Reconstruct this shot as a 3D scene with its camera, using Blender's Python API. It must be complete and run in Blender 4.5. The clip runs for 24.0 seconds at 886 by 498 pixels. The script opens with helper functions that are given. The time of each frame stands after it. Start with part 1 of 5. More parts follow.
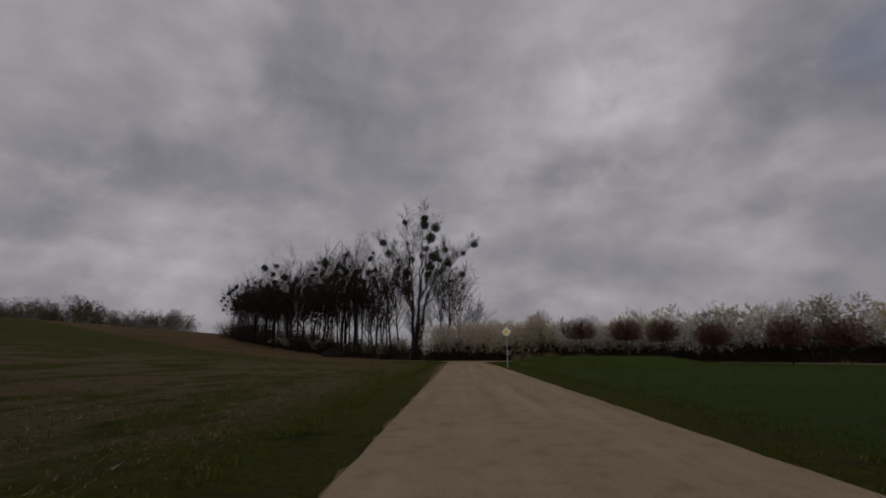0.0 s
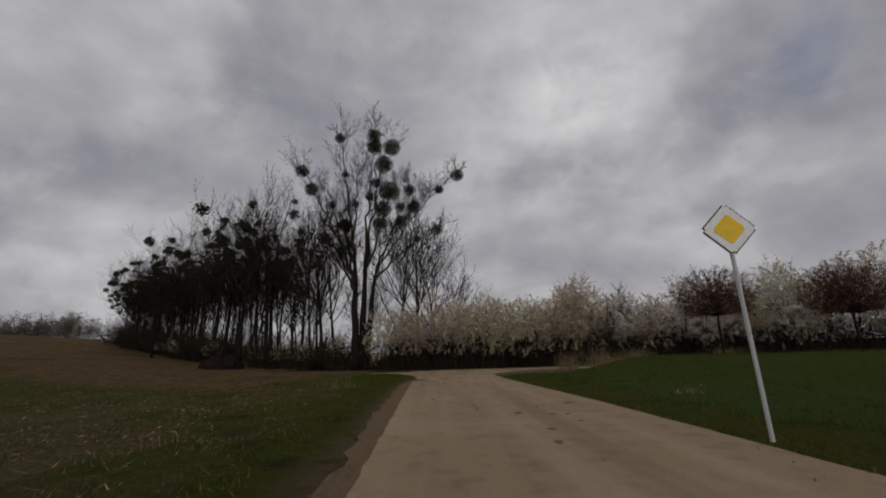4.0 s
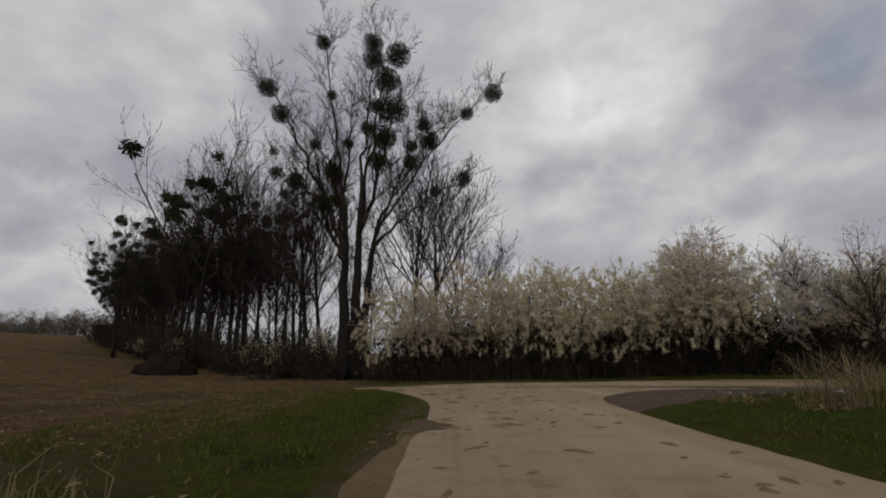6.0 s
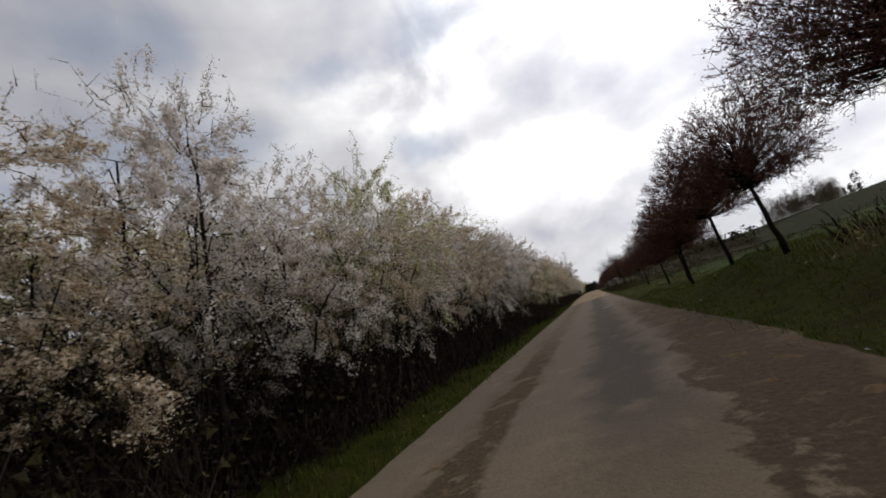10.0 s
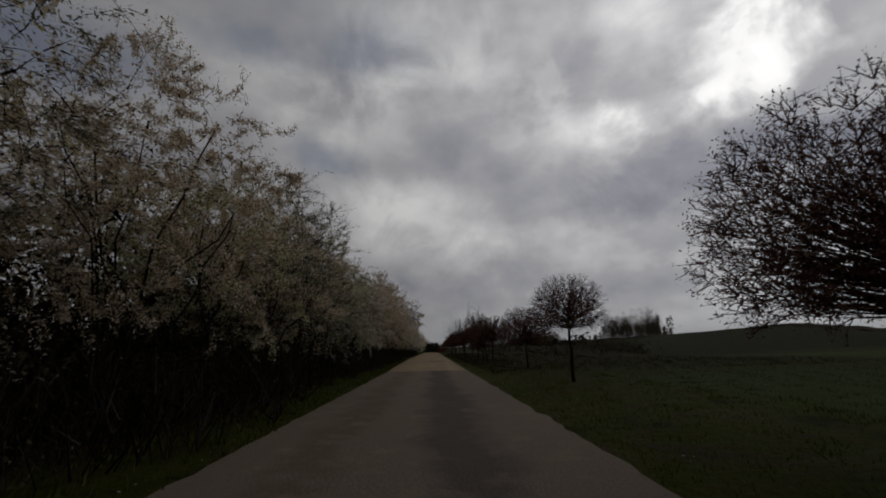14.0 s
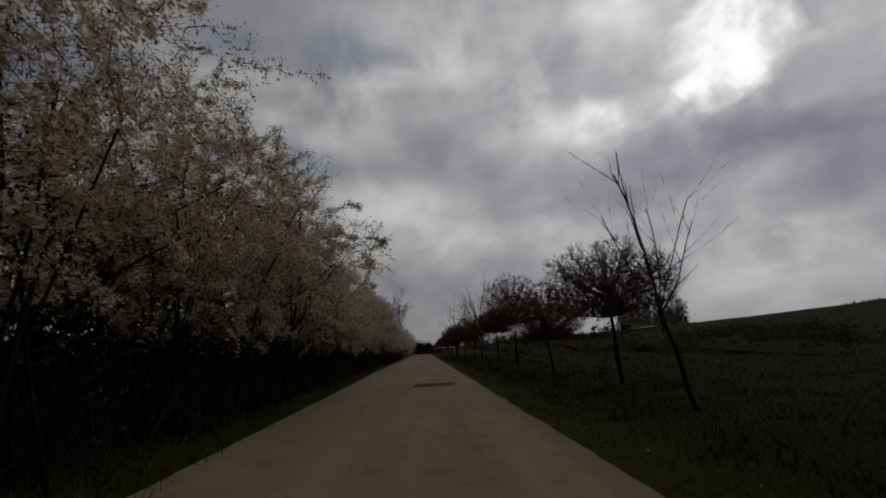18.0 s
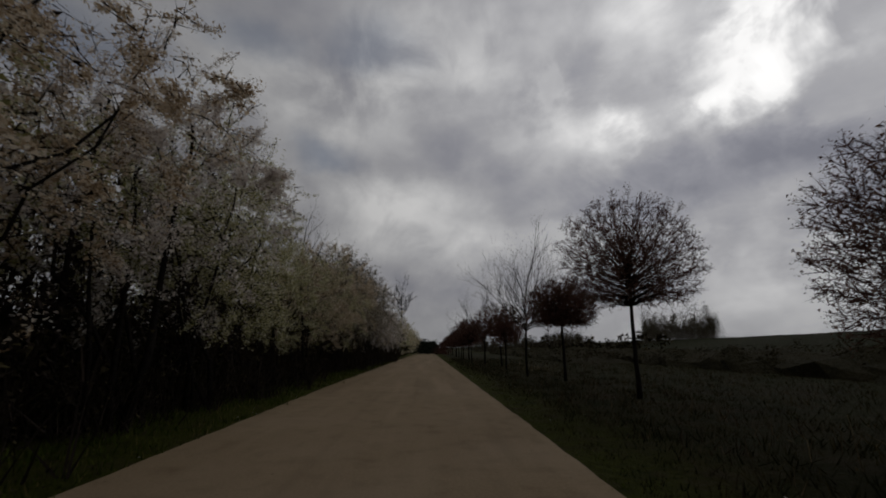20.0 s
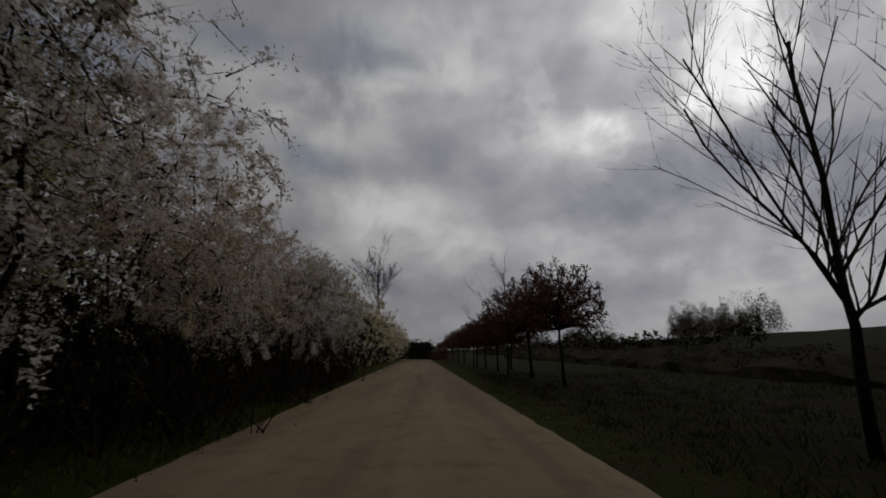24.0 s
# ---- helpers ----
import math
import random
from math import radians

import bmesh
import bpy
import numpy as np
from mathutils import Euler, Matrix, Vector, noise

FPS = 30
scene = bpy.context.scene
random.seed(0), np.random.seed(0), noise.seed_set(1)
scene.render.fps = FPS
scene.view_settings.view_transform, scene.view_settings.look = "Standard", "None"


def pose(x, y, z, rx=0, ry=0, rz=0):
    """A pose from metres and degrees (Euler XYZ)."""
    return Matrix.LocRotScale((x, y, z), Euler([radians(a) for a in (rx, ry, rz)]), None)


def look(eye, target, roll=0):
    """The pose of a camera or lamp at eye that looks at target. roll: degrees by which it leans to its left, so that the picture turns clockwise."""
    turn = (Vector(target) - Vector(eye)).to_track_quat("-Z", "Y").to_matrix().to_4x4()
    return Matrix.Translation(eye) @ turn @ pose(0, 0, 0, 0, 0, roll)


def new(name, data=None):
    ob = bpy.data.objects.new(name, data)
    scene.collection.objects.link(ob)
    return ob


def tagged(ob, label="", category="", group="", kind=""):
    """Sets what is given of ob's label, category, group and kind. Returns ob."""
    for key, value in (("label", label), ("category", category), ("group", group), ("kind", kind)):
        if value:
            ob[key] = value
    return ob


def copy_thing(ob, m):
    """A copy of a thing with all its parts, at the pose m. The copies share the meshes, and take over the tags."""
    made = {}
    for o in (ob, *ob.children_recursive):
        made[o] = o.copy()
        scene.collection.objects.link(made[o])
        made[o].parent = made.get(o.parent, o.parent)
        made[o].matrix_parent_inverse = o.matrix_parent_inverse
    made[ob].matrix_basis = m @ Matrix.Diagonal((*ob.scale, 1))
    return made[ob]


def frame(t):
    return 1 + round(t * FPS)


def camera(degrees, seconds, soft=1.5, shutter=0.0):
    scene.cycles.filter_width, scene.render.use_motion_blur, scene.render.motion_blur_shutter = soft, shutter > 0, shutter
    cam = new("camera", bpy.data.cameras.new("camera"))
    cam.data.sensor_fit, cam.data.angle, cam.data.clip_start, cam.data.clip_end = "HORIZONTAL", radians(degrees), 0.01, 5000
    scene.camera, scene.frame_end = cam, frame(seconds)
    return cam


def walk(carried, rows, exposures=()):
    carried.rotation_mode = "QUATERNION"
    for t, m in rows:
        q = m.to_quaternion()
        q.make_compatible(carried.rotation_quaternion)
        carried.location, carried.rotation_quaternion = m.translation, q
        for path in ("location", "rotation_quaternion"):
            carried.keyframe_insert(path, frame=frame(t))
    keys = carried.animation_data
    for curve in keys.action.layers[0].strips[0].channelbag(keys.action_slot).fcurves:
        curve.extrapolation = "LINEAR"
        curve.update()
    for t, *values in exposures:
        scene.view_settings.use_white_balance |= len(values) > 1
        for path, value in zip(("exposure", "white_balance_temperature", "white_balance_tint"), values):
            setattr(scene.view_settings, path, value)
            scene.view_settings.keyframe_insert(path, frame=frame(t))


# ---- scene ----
# ---- camera ----
cam = camera(94.5, 24.0, soft=1.8, shutter=0.06)
PATH = [
    (0, -0.04, 6.08, 1.30, 104.18, 0.36, 2.02),
    (0.5, -0.26, 9.82, 1.30, 104.28, 1.52, -0.21),
    (1, -0.33, 13.56, 1.30, 104.42, -0.18, -0.50),
    (1.5, -0.29, 17.30, 1.30, 104.42, -0.87, 0.53),
    (2, -0.36, 21.04, 1.30, 104.34, -0.10, 1.34),
    (2.5, -0.39, 24.79, 1.30, 104.29, 0.67, -0.20),
    (4.5, -0.59, 40.13, 1.29, 104.68, 1.75, -2.61),
    (5, -0.63, 43.76, 1.29, 104.98, -2.36, -0.82),
    (5.5, -0.67, 47.19, 1.31, 104.89, -0.46, -0.46),
    (6, -0.68, 50.84, 1.30, 104.82, 1.62, 0.78),
    (6.5, -0.56, 54.21, 1.30, 104.37, 7.69, -4.39),
    (7, -0.26, 57.37, 1.31, 103.59, 13.02, -16.19),
    (7.5, 0.80, 60.27, 1.29, 103.20, 14.58, -27.23),
    (8, 2.54, 62.85, 1.28, 102.33, 15.99, -40.89),
    (8.5, 4.35, 64.60, 1.30, 99.82, 20.05, -60.35),
    (9, 6.89, 65.80, 1.28, 100.16, 18.26, -83.08),
    (9.5, 9.43, 66.22, 1.32, 101.41, 17.79, -94.20),
    (10, 12.37, 65.77, 1.31, 101.89, 17.29, -106.93),
    (10.5, 14.66, 65.11, 1.30, 101.05, 13.76, -120.70),
    (12.5, 25.53, 56.25, 1.30, 103.48, 0.76, -132.19),
    (13, 28.14, 54.13, 1.30, 103.48, 1.66, -129.77),
    (13.5, 30.62, 52.01, 1.30, 103.19, 3.96, -131.80),
    (14, 33.29, 50.00, 1.30, 103.68, 0.98, -129.33),
    (15, 38.36, 45.93, 1.30, 103.46, -0.52, -128.01),
    (15.5, 40.95, 43.90, 1.30, 103.14, 2.57, -128.85),
    (16, 43.92, 41.89, 1.30, 103.78, 0.68, -129.06),
    (16.5, 47.09, 39.65, 1.30, 103.60, 1.95, -130.15),
    (17, 50.24, 37.20, 1.30, 103.61, 1.89, -130.85),
    (17.5, 53.10, 34.56, 1.30, 103.60, -0.26, -130.49),
    (18, 56.00, 32.14, 1.30, 103.69, 3.16, -130.45),
    (18.5, 58.92, 29.93, 1.30, 103.48, 0.01, -128.82),
    (20.5, 70.82, 20.25, 1.30, 103.83, -0.35, -129.96),
    (21, 73.89, 17.71, 1.30, 104.25, -1.35, -128.78),
    (21.5, 76.98, 15.50, 1.30, 103.89, -0.62, -129.44),
    (22, 80.13, 12.80, 1.30, 104.07, 2.42, -130.43),
    (22.4, 82.95, 10.89, 1.30, 103.85, 0.51, -129.14),
    (23, 86.95, 7.87, 1.30, 103.69, 3.11, -130.68),
    (23.4, 89.40, 6.00, 1.30, 104.02, -1.35, -125.57),
    (23.8, 91.89, 4.34, 1.30, 104.00, 0.88, -126.90),
    (24, 93.19, 3.62, 1.30, 104.15, 0.62, -131.15),
]
walk(cam, [(r[0], pose(*r[1:])) for r in PATH],
     exposures=[(0.0, -0.78, 6500, 17), (1.0, -0.72, 6500, 16), (2.0, -0.56, 6500, 15), (5.0, -0.2, 6500, 11), (6.2, 0.0, 6500, 10), (7.0, 0.0, 6500, 10), (8.0, -0.1, 6500, 10), (9.0, 0.15, 6500, 10), (10.0, 0.2, 6500, 10), (10.5, -0.08, 6500, 10),
                (12.5, -1.2, 6500, 10), (14.0, -1.4, 6500, 10), (17.0, -1.4, 6500, 10), (20.5, -1.4, 6500, 10), (24.0, -1.5, 6500, 10)])

# ---- plan ----
# lane 1 runs along +y; lane 2 starts at O2, runs along FW (its own u axis), RT is its right-hand side (v axis)
O2 = np.array([23.48, 57.39])
YAW2 = -127.83
FW = np.array([math.sin(radians(127.83)), math.cos(radians(127.83))])
RT = np.array([math.cos(radians(127.83)), -math.sin(radians(127.83))])


def uv(u, v):
    p = O2 + FW * u + RT * v
    return float(p[0]), float(p[1])


def sstep(a):
    a = np.clip(a, 0.0, 1.0)
    return a * a * (3 - 2 * a)


def ground_z(x, y):
    """Height of the land: level by the lanes, a low hill right of lane 2, a gentle rise far out left of lane 1."""
    x, y = np.asarray(x, float), np.asarray(y, float)
    du, dv = (x - O2[0]) * FW[0] + (y - O2[1]) * FW[1], (x - O2[0]) * RT[0] + (y - O2[1]) * RT[1]
    z = (2.7 + 3.3 * sstep((du - 35) / 40)) * sstep((dv - 7 - 16 * sstep((du - 38) / 20)) / 75) * sstep((du + 30) / 45) * sstep((x - 10) / 55) * (1 - 0.9 * sstep((du - 110) / 90) * (1 - sstep((dv - 50) / 60)))
    z = z + 0.75 * sstep((dv - 2.9) / 2.2) * (1 - sstep((dv - 8) / 5)) * sstep((du + 15) / 5) * (1 - sstep((du - 1) / 7))
    z = z + 11.5 * sstep((-x - 6) / 130)
    off = np.minimum(np.where(y < 66, np.maximum(-1.45 - x, x - 3.95), np.hypot(x - 2, y - 70) - 9),
                     np.where(du > -18, np.maximum(-2.95 - dv, dv - 2.5), 99))
    off = np.minimum(off, np.hypot(x - 7.6, y - 63.6) - 3.3)
    rough = 0.035 * np.sin(x * 1.7 + 1.3 * np.sin(y * 0.9)) * np.sin(y * 1.9 + np.sin(x * 1.1)) + 0.025 * np.sin(x * 4.1 + y * 2.3)
    return z - 0.03 + sstep((off - 0.15) / 1.2) * (0.07 + rough)


# ---- world and sun ----
SUN_AZ, SUN_EL = 170.0, 38.0     # clockwise from +y
world = bpy.data.worlds.new("overcast")
scene.world = world
world.use_nodes = True


class Nodes:
    """Short hand to wire a node tree."""

    def __init__(self, tree):
        self.tree = tree
        tree.nodes.clear()

    def add(self, kind, **values):
        n = self.tree.nodes.new(kind)
        for key, v in values.items():
            if key == "op":
                n.operation = v
            elif key == "blend":
                n.data_type, n.blend_type = "RGBA", v
            elif key == "dims":
                n.noise_dimensions = v
            elif key == "feature":
                n.feature = v
        return n

    def put(self, socket, value):
        if isinstance(value, bpy.types.NodeSocket):
            self.tree.links.new(value, socket)
        elif value is not None:
            socket.default_value = value

    def math(self, op, a, b=None, c=None, clamp=False):
        n = self.add("ShaderNodeMath", op=op)
        n.use_clamp = clamp
        for s, v in zip(n.inputs, (a, b, c)):
            self.put(s, v)
        return n.outputs[0]

    def vmath(self, op, a, b=None, scale=None):
        n = self.add("ShaderNodeVectorMath", op=op)
        self.put(n.inputs[0], a)
        self.put(n.inputs[1], b)
        if scale is not None:
            n.inputs["Scale"].default_value = scale
        return n.outputs["Value"] if op == "DOT_PRODUCT" else n.outputs[0]

    def noise(self, vec, scale, detail=4.0, rough=0.55, distortion=0.0):
        n = self.add("ShaderNodeTexNoise")
        self.put(n.inputs["Vector"], vec)
        n.inputs["Scale"].default_value, n.inputs["Detail"].default_value = scale, detail
        n.inputs["Roughness"].default_value, n.inputs["Distortion"].default_value = rough, distortion
        return n.outputs["Fac"]

    def ramp(self, fac, *stops):
        n = self.add("ShaderNodeValToRGB")
        self.put(n.inputs[0], fac)
        e = n.color_ramp.elements
        while len(e) < len(stops):
            e.new(0.5)
        for el, (p, col) in zip(e, stops):
            el.position = p
            el.color = (col, col, col, 1) if not isinstance(col, tuple) else (*col, 1)
        return n.outputs[0]

    def mix(self, fac, a, b, blend="MIX"):
        n = self.add("ShaderNodeMix", blend=blend)
        self.put(n.inputs[0], fac)
        for s, v in ((n.inputs[6], a), (n.inputs[7], b)):
            self.put(s, (*v, 1) if isinstance(v, tuple) else v)
        return n.outputs[2]

    def range(self, v, a, b, c=0.0, d=1.0):
        n = self.add("ShaderNodeMapRange")
        for s, w in zip(n.inputs, (v, a, b, c, d)):
            self.put(s, w)
        return n.outputs[0]


# brighter and darker masses of the cloud deck: bearing from +y, height, half width and half height in degrees, how bright
CLOUDS_SOUTH_EAST = [
    (173.0, 32.5, 9.5, 6.0, 0.75), (169.5, 27.5, 5.0, 2.4, 0.6), (155.3, 26.6, 4.5, 2.4, 1.0), (138.3, 15.5, 20.0, 3.6, 0.4), (118.1, 19.9, 13.2, 5.3, 0.4), (167.9, 16.1, 8.4, 3.1, 0.4),
    (169.4, 9.6, 10.3, 2.2, 0.4), (158.4, 9.4, 8.0, 1.8, 0.15), (152.8, 40.6, 18.6, 4.1, 0.3), (123.8, 36.1, 17.0, 8.2, 0.5), (176.4, 31.2, 10.7, 4.2, 0.6), (160.1, 21.0, 17.7, 4.3, -0.55),
    (146.9, 35.4, 10.9, 6.7, -0.4), (129.8, 29.5, 18.6, 6.2, -0.3), (178.0, 21.8, 8.3, 9.1, -0.55), (149.6, 17.1, 16.7, 2.4, -0.4), (132.4, 8.1, 21.9, 3.3, -0.3), (112.0, 31.3, 12.0, 6.0, 0.4)]
CLOUDS_NORTH = [
    (26.8, 33.4, 19.4, 6.8, 0.3), (-44.0, 17.0, 12.0, 4.0, -0.35), (-25.4, 16.9, 9.0, 2.5, 0.2), (42.9, 20.1, 13.5, 3.0, 0.2), (9.6, 18.4, 14.4, 3.3, 0.12),
    (-37.6, 34.9, 7.0, 9.2, 0.3), (-45.2, 9.5, 7.1, 1.8, 0.3), (-28.9, 33.6, 17.1, 8.4, -0.4), (17.7, 23.4, 20.4, 3.6, -0.35), (43.8, 28.8, 10.8, 8.7, -0.4),
    (-41.2, 7.4, 12.0, 1.8, -0.25), (37.2, 16.8, 15.1, 2.1, -0.25), (-42.9, 21.7, 11.2, 3.0, -0.3), (-7.4, 42.3, 18.9, 4.4, -0.2)]
# gaps where the blue shows: bearing, height, half width, half height
RIFTS = [
    (112.0, 25.4, 5.1, 2.0), (119.3, 39.4, 7.3, 3.1), (101.5, 37.5, 6.1, 2.4), (72.1, 41.3, 6.1, 3.3), (78.3, 30.5, 13.9, 3.5),
    (78.7, 41.3, 5.0, 4.5), (117.8, 38.1, 6.1, 2.2), (61.5, 26.3, 2.6, 2.8), (49.3, 27.8, 3.4, 2.4)]

W = Nodes(world.node_tree)
sky = W.add("ShaderNodeTexSky")
sky.sky_type, sky.sun_disc = "NISHITA", False
sky.sun_elevation, sky.sun_rotation = radians(SUN_EL), radians(SUN_AZ)
way = W.add("ShaderNodeTexCoord").outputs["Generated"]
sep = W.add("ShaderNodeSeparateXYZ")
W.put(sep.inputs[0], way)
up = W.math("ADD", W.math("MAXIMUM", sep.outputs[2], 0.0), 0.72)
deck = W.add("ShaderNodeCombineXYZ")     # the ray's place on a flat cloud deck
W.put(deck.inputs[0], W.math("DIVIDE", sep.outputs[0], up))
W.put(deck.inputs[1], W.math("DIVIDE", sep.outputs[1], up))
shape = W.noise(W.vmath("ADD", deck.outputs[0], (4.3, 1.9, 0.0)), 2.6, 5.0, 0.5, 0.15)
wide = W.noise(W.vmath("ADD", deck.outputs[0], (3.1, 5.7, 0.0)), 1.1, 2.0, 0.5, 0.2)
lumps = W.noise(W.vmath("ADD", deck.outputs[0], (8.8, 3.3, 0.0)), 6.6, 5.0, 0.5, 0.1)
banks = W.noise(W.vmath("MULTIPLY", way, (1.6, 1.6, 5.0)), 1.8, 4.0, 0.5, 0.2)     # long flat banks
# counted from a bearing that lies behind the whole walk
east = W.math("MULTIPLY_ADD", sep.outputs[0], 0.5, W.math("MULTIPLY", sep.outputs[1], -0.8660))
north = W.math("MULTIPLY_ADD", sep.outputs[0], 0.8660, W.math("MULTIPLY", sep.outputs[1], 0.5))
bearing = W.math("MULTIPLY_ADD", W.math("ARCTAN2", east, north), 57.2958, 60.0)
height = W.math("MULTIPLY", W.math("ARCSINE", sep.outputs[2]), 57.2958)
ragged_a = W.noise(W.vmath("ADD", deck.outputs[0], (2.2, 6.1, 0.0)), 5.6, 5.0, 0.6)
ragged_b = W.noise(W.vmath("ADD", deck.outputs[0], (9.4, 0.7, 0.0)), 5.6, 5.0, 0.6)
bearing = W.math("MULTIPLY_ADD", W.math("SUBTRACT", ragged_a, 0.5), 15.0, bearing)
height = W.math("MULTIPLY_ADD", W.math("SUBTRACT", ragged_b, 0.5), 9.0, height)


def soft_spot(a, e, wa, we):
    """1 in the middle of a patch of sky, fading to 0 at its rim."""
    x = W.math("MULTIPLY_ADD", bearing, 1 / wa, -a / wa)
    y = W.math("MULTIPLY_ADD", height, 1 / we, -e / we)
    q = W.math("MULTIPLY_ADD", x, x, W.math("MULTIPLY", y, y))
    s = W.math("SUBTRACT", 1.0, W.math("MULTIPLY", q, 0.40), clamp=True)
    return W.math("MULTIPLY", s, s)


mass = 0.0
for a, e, wa, we, bright in CLOUDS_SOUTH_EAST + CLOUDS_NORTH:
    mass = W.math("MULTIPLY_ADD", soft_spot(a, e, wa, we), bright, mass)
rift = 0.0
for a, e, wa, we in RIFTS:
    rift = W.math("MAXIMUM", soft_spot(a, e, wa, we), rift)
grey = W.math("ADD", W.math("ADD", W.math("MULTIPLY", shape, 0.26), W.math("MULTIPLY", wide, 0.15)), W.math("MULTIPLY_ADD", lumps, 0.17, W.math("MULTIPLY", banks, 0.16)))
broken = W.noise(W.vmath("ADD", way, (5.5, 8.1, 0.0)), 6.0, 5.0, 0.55, 0.3)
mass = W.math("MULTIPLY", mass, W.range(broken, 0.40, 0.58, 0.1, 1.6))
grey = W.math("ADD", W.math("MULTIPLY_ADD", mass, 0.115, grey), 0.14)
body = W.ramp(grey, (0.36, (0.235, 0.240, 0.280)), (0.44, (0.325, 0.328, 0.365)), (0.50, (0.43, 0.43, 0.452)), (0.56, (0.58, 0.58, 0.59)), (0.64, (0.82, 0.815, 0.81)))
sun_way = (math.sin(radians(SUN_AZ)) * math.cos(radians(SUN_EL)), math.cos(radians(SUN_AZ)) * math.cos(radians(SUN_EL)), math.sin(radians(SUN_EL)))
near_sun = W.range(W.vmath("DOT_PRODUCT", way, sun_way), 0.25, 1.0)
glow = W.math("MULTIPLY_ADD", W.math("POWER", near_sun, 1.7), 1.35, 1.03)
glow = W.math("ADD", glow, W.math("MULTIPLY", W.math("MULTIPLY", W.math("POWER", near_sun, 6.0), W.range(grey, 0.50, 0.70)), 1.0))
lit = W.vmath("SCALE", body)
W.put(lit.node.inputs["Scale"], glow)
blue = W.mix(W.math("MULTIPLY", W.math("POWER", rift, 0.8), 0.42), lit, W.vmath("SCALE", sky.outputs[0], scale=0.10))
low = W.range(sep.outputs[2], 0.0, 0.12)
haze = W.vmath("SCALE", (0.33, 0.333, 0.35))
W.put(haze.node.inputs["Scale"], glow)
over = W.mix(W.math("MULTIPLY_ADD", low, 0.6, 0.4), haze, blue)
bg = W.add("ShaderNodeBackground")
W.put(bg.inputs[0], over)
bg.inputs[1].default_value = 1.0
W.put(W.add("ShaderNodeOutputWorld").inputs[0], bg.outputs[0])

sun = new("sun", bpy.data.lights.new("sun", "SUN"))
sun.data.energy, sun.data.angle, sun.data.color = 0.5, radians(25), (1.0, 0.95, 0.87)
sun.matrix_world = look((0, 0, 60), tuple(-60 * c for c in sun_way[:2]) + (60 - 60 * sun_way[2],))


# ---- materials ----
def material(name, paint, rough=0.9, bump=None, translucent=0.0):
    """paint(n, place) gives the colour; bump(n, place) a height, with its strength and depth."""
    m = bpy.data.materials.new(name)
    m.use_nodes = True
    n = Nodes(m.node_tree)
    place = n.add("ShaderNodeTexCoord").outputs["Object"]
    b = n.add("ShaderNodeBsdfPrincipled")
    col = paint(n, place)
    n.put(b.inputs["Base Color"], (*col, 1) if isinstance(col, tuple) else col)
    b.inputs["Roughness"].default_value = rough
    b.inputs["Specular IOR Level"].default_value = 0.25 if rough < 0.8 else 0.04
    if bump:
        height, depth = bump(n, place)
        k = n.add("ShaderNodeBump")
        n.put(k.inputs["Height"], height)
        k.inputs["Distance"].default_value, k.inputs["Strength"].default_value = depth, 1.0
        n.put(b.inputs["Normal"], k.outputs[0])
    out = b.outputs[0]
    if translucent:
        t = n.add("ShaderNodeBsdfTranslucent")
        n.put(t.inputs[0], (*col, 1) if isinstance(col, tuple) else col)
        mx = n.add("ShaderNodeMixShader")
        mx.inputs[0].default_value = translucent
        n.put(mx.inputs[1], out)
        n.put(mx.inputs[2], t.outputs[0])
        out = mx.outputs[0]
    n.put(n.add("ShaderNodeOutputMaterial").inputs[0], out)
    return m


def island(n, *stops):
    return n.ramp(n.add("ShaderNodeNewGeometry").outputs["Random Per Island"], *stops)


def two_scale(a, b, c, s1, s2):
    """A paint of three colours, mixed by a coarse and a fine noise."""
    def paint(n, p):
        return n.mix(n.range(n.noise(p, s2, 5, 0.7), 0.35, 0.7), n.mix(n.range(n.noise(p, s1, 3), 0.35, 0.65), a, b), c)
    return paint


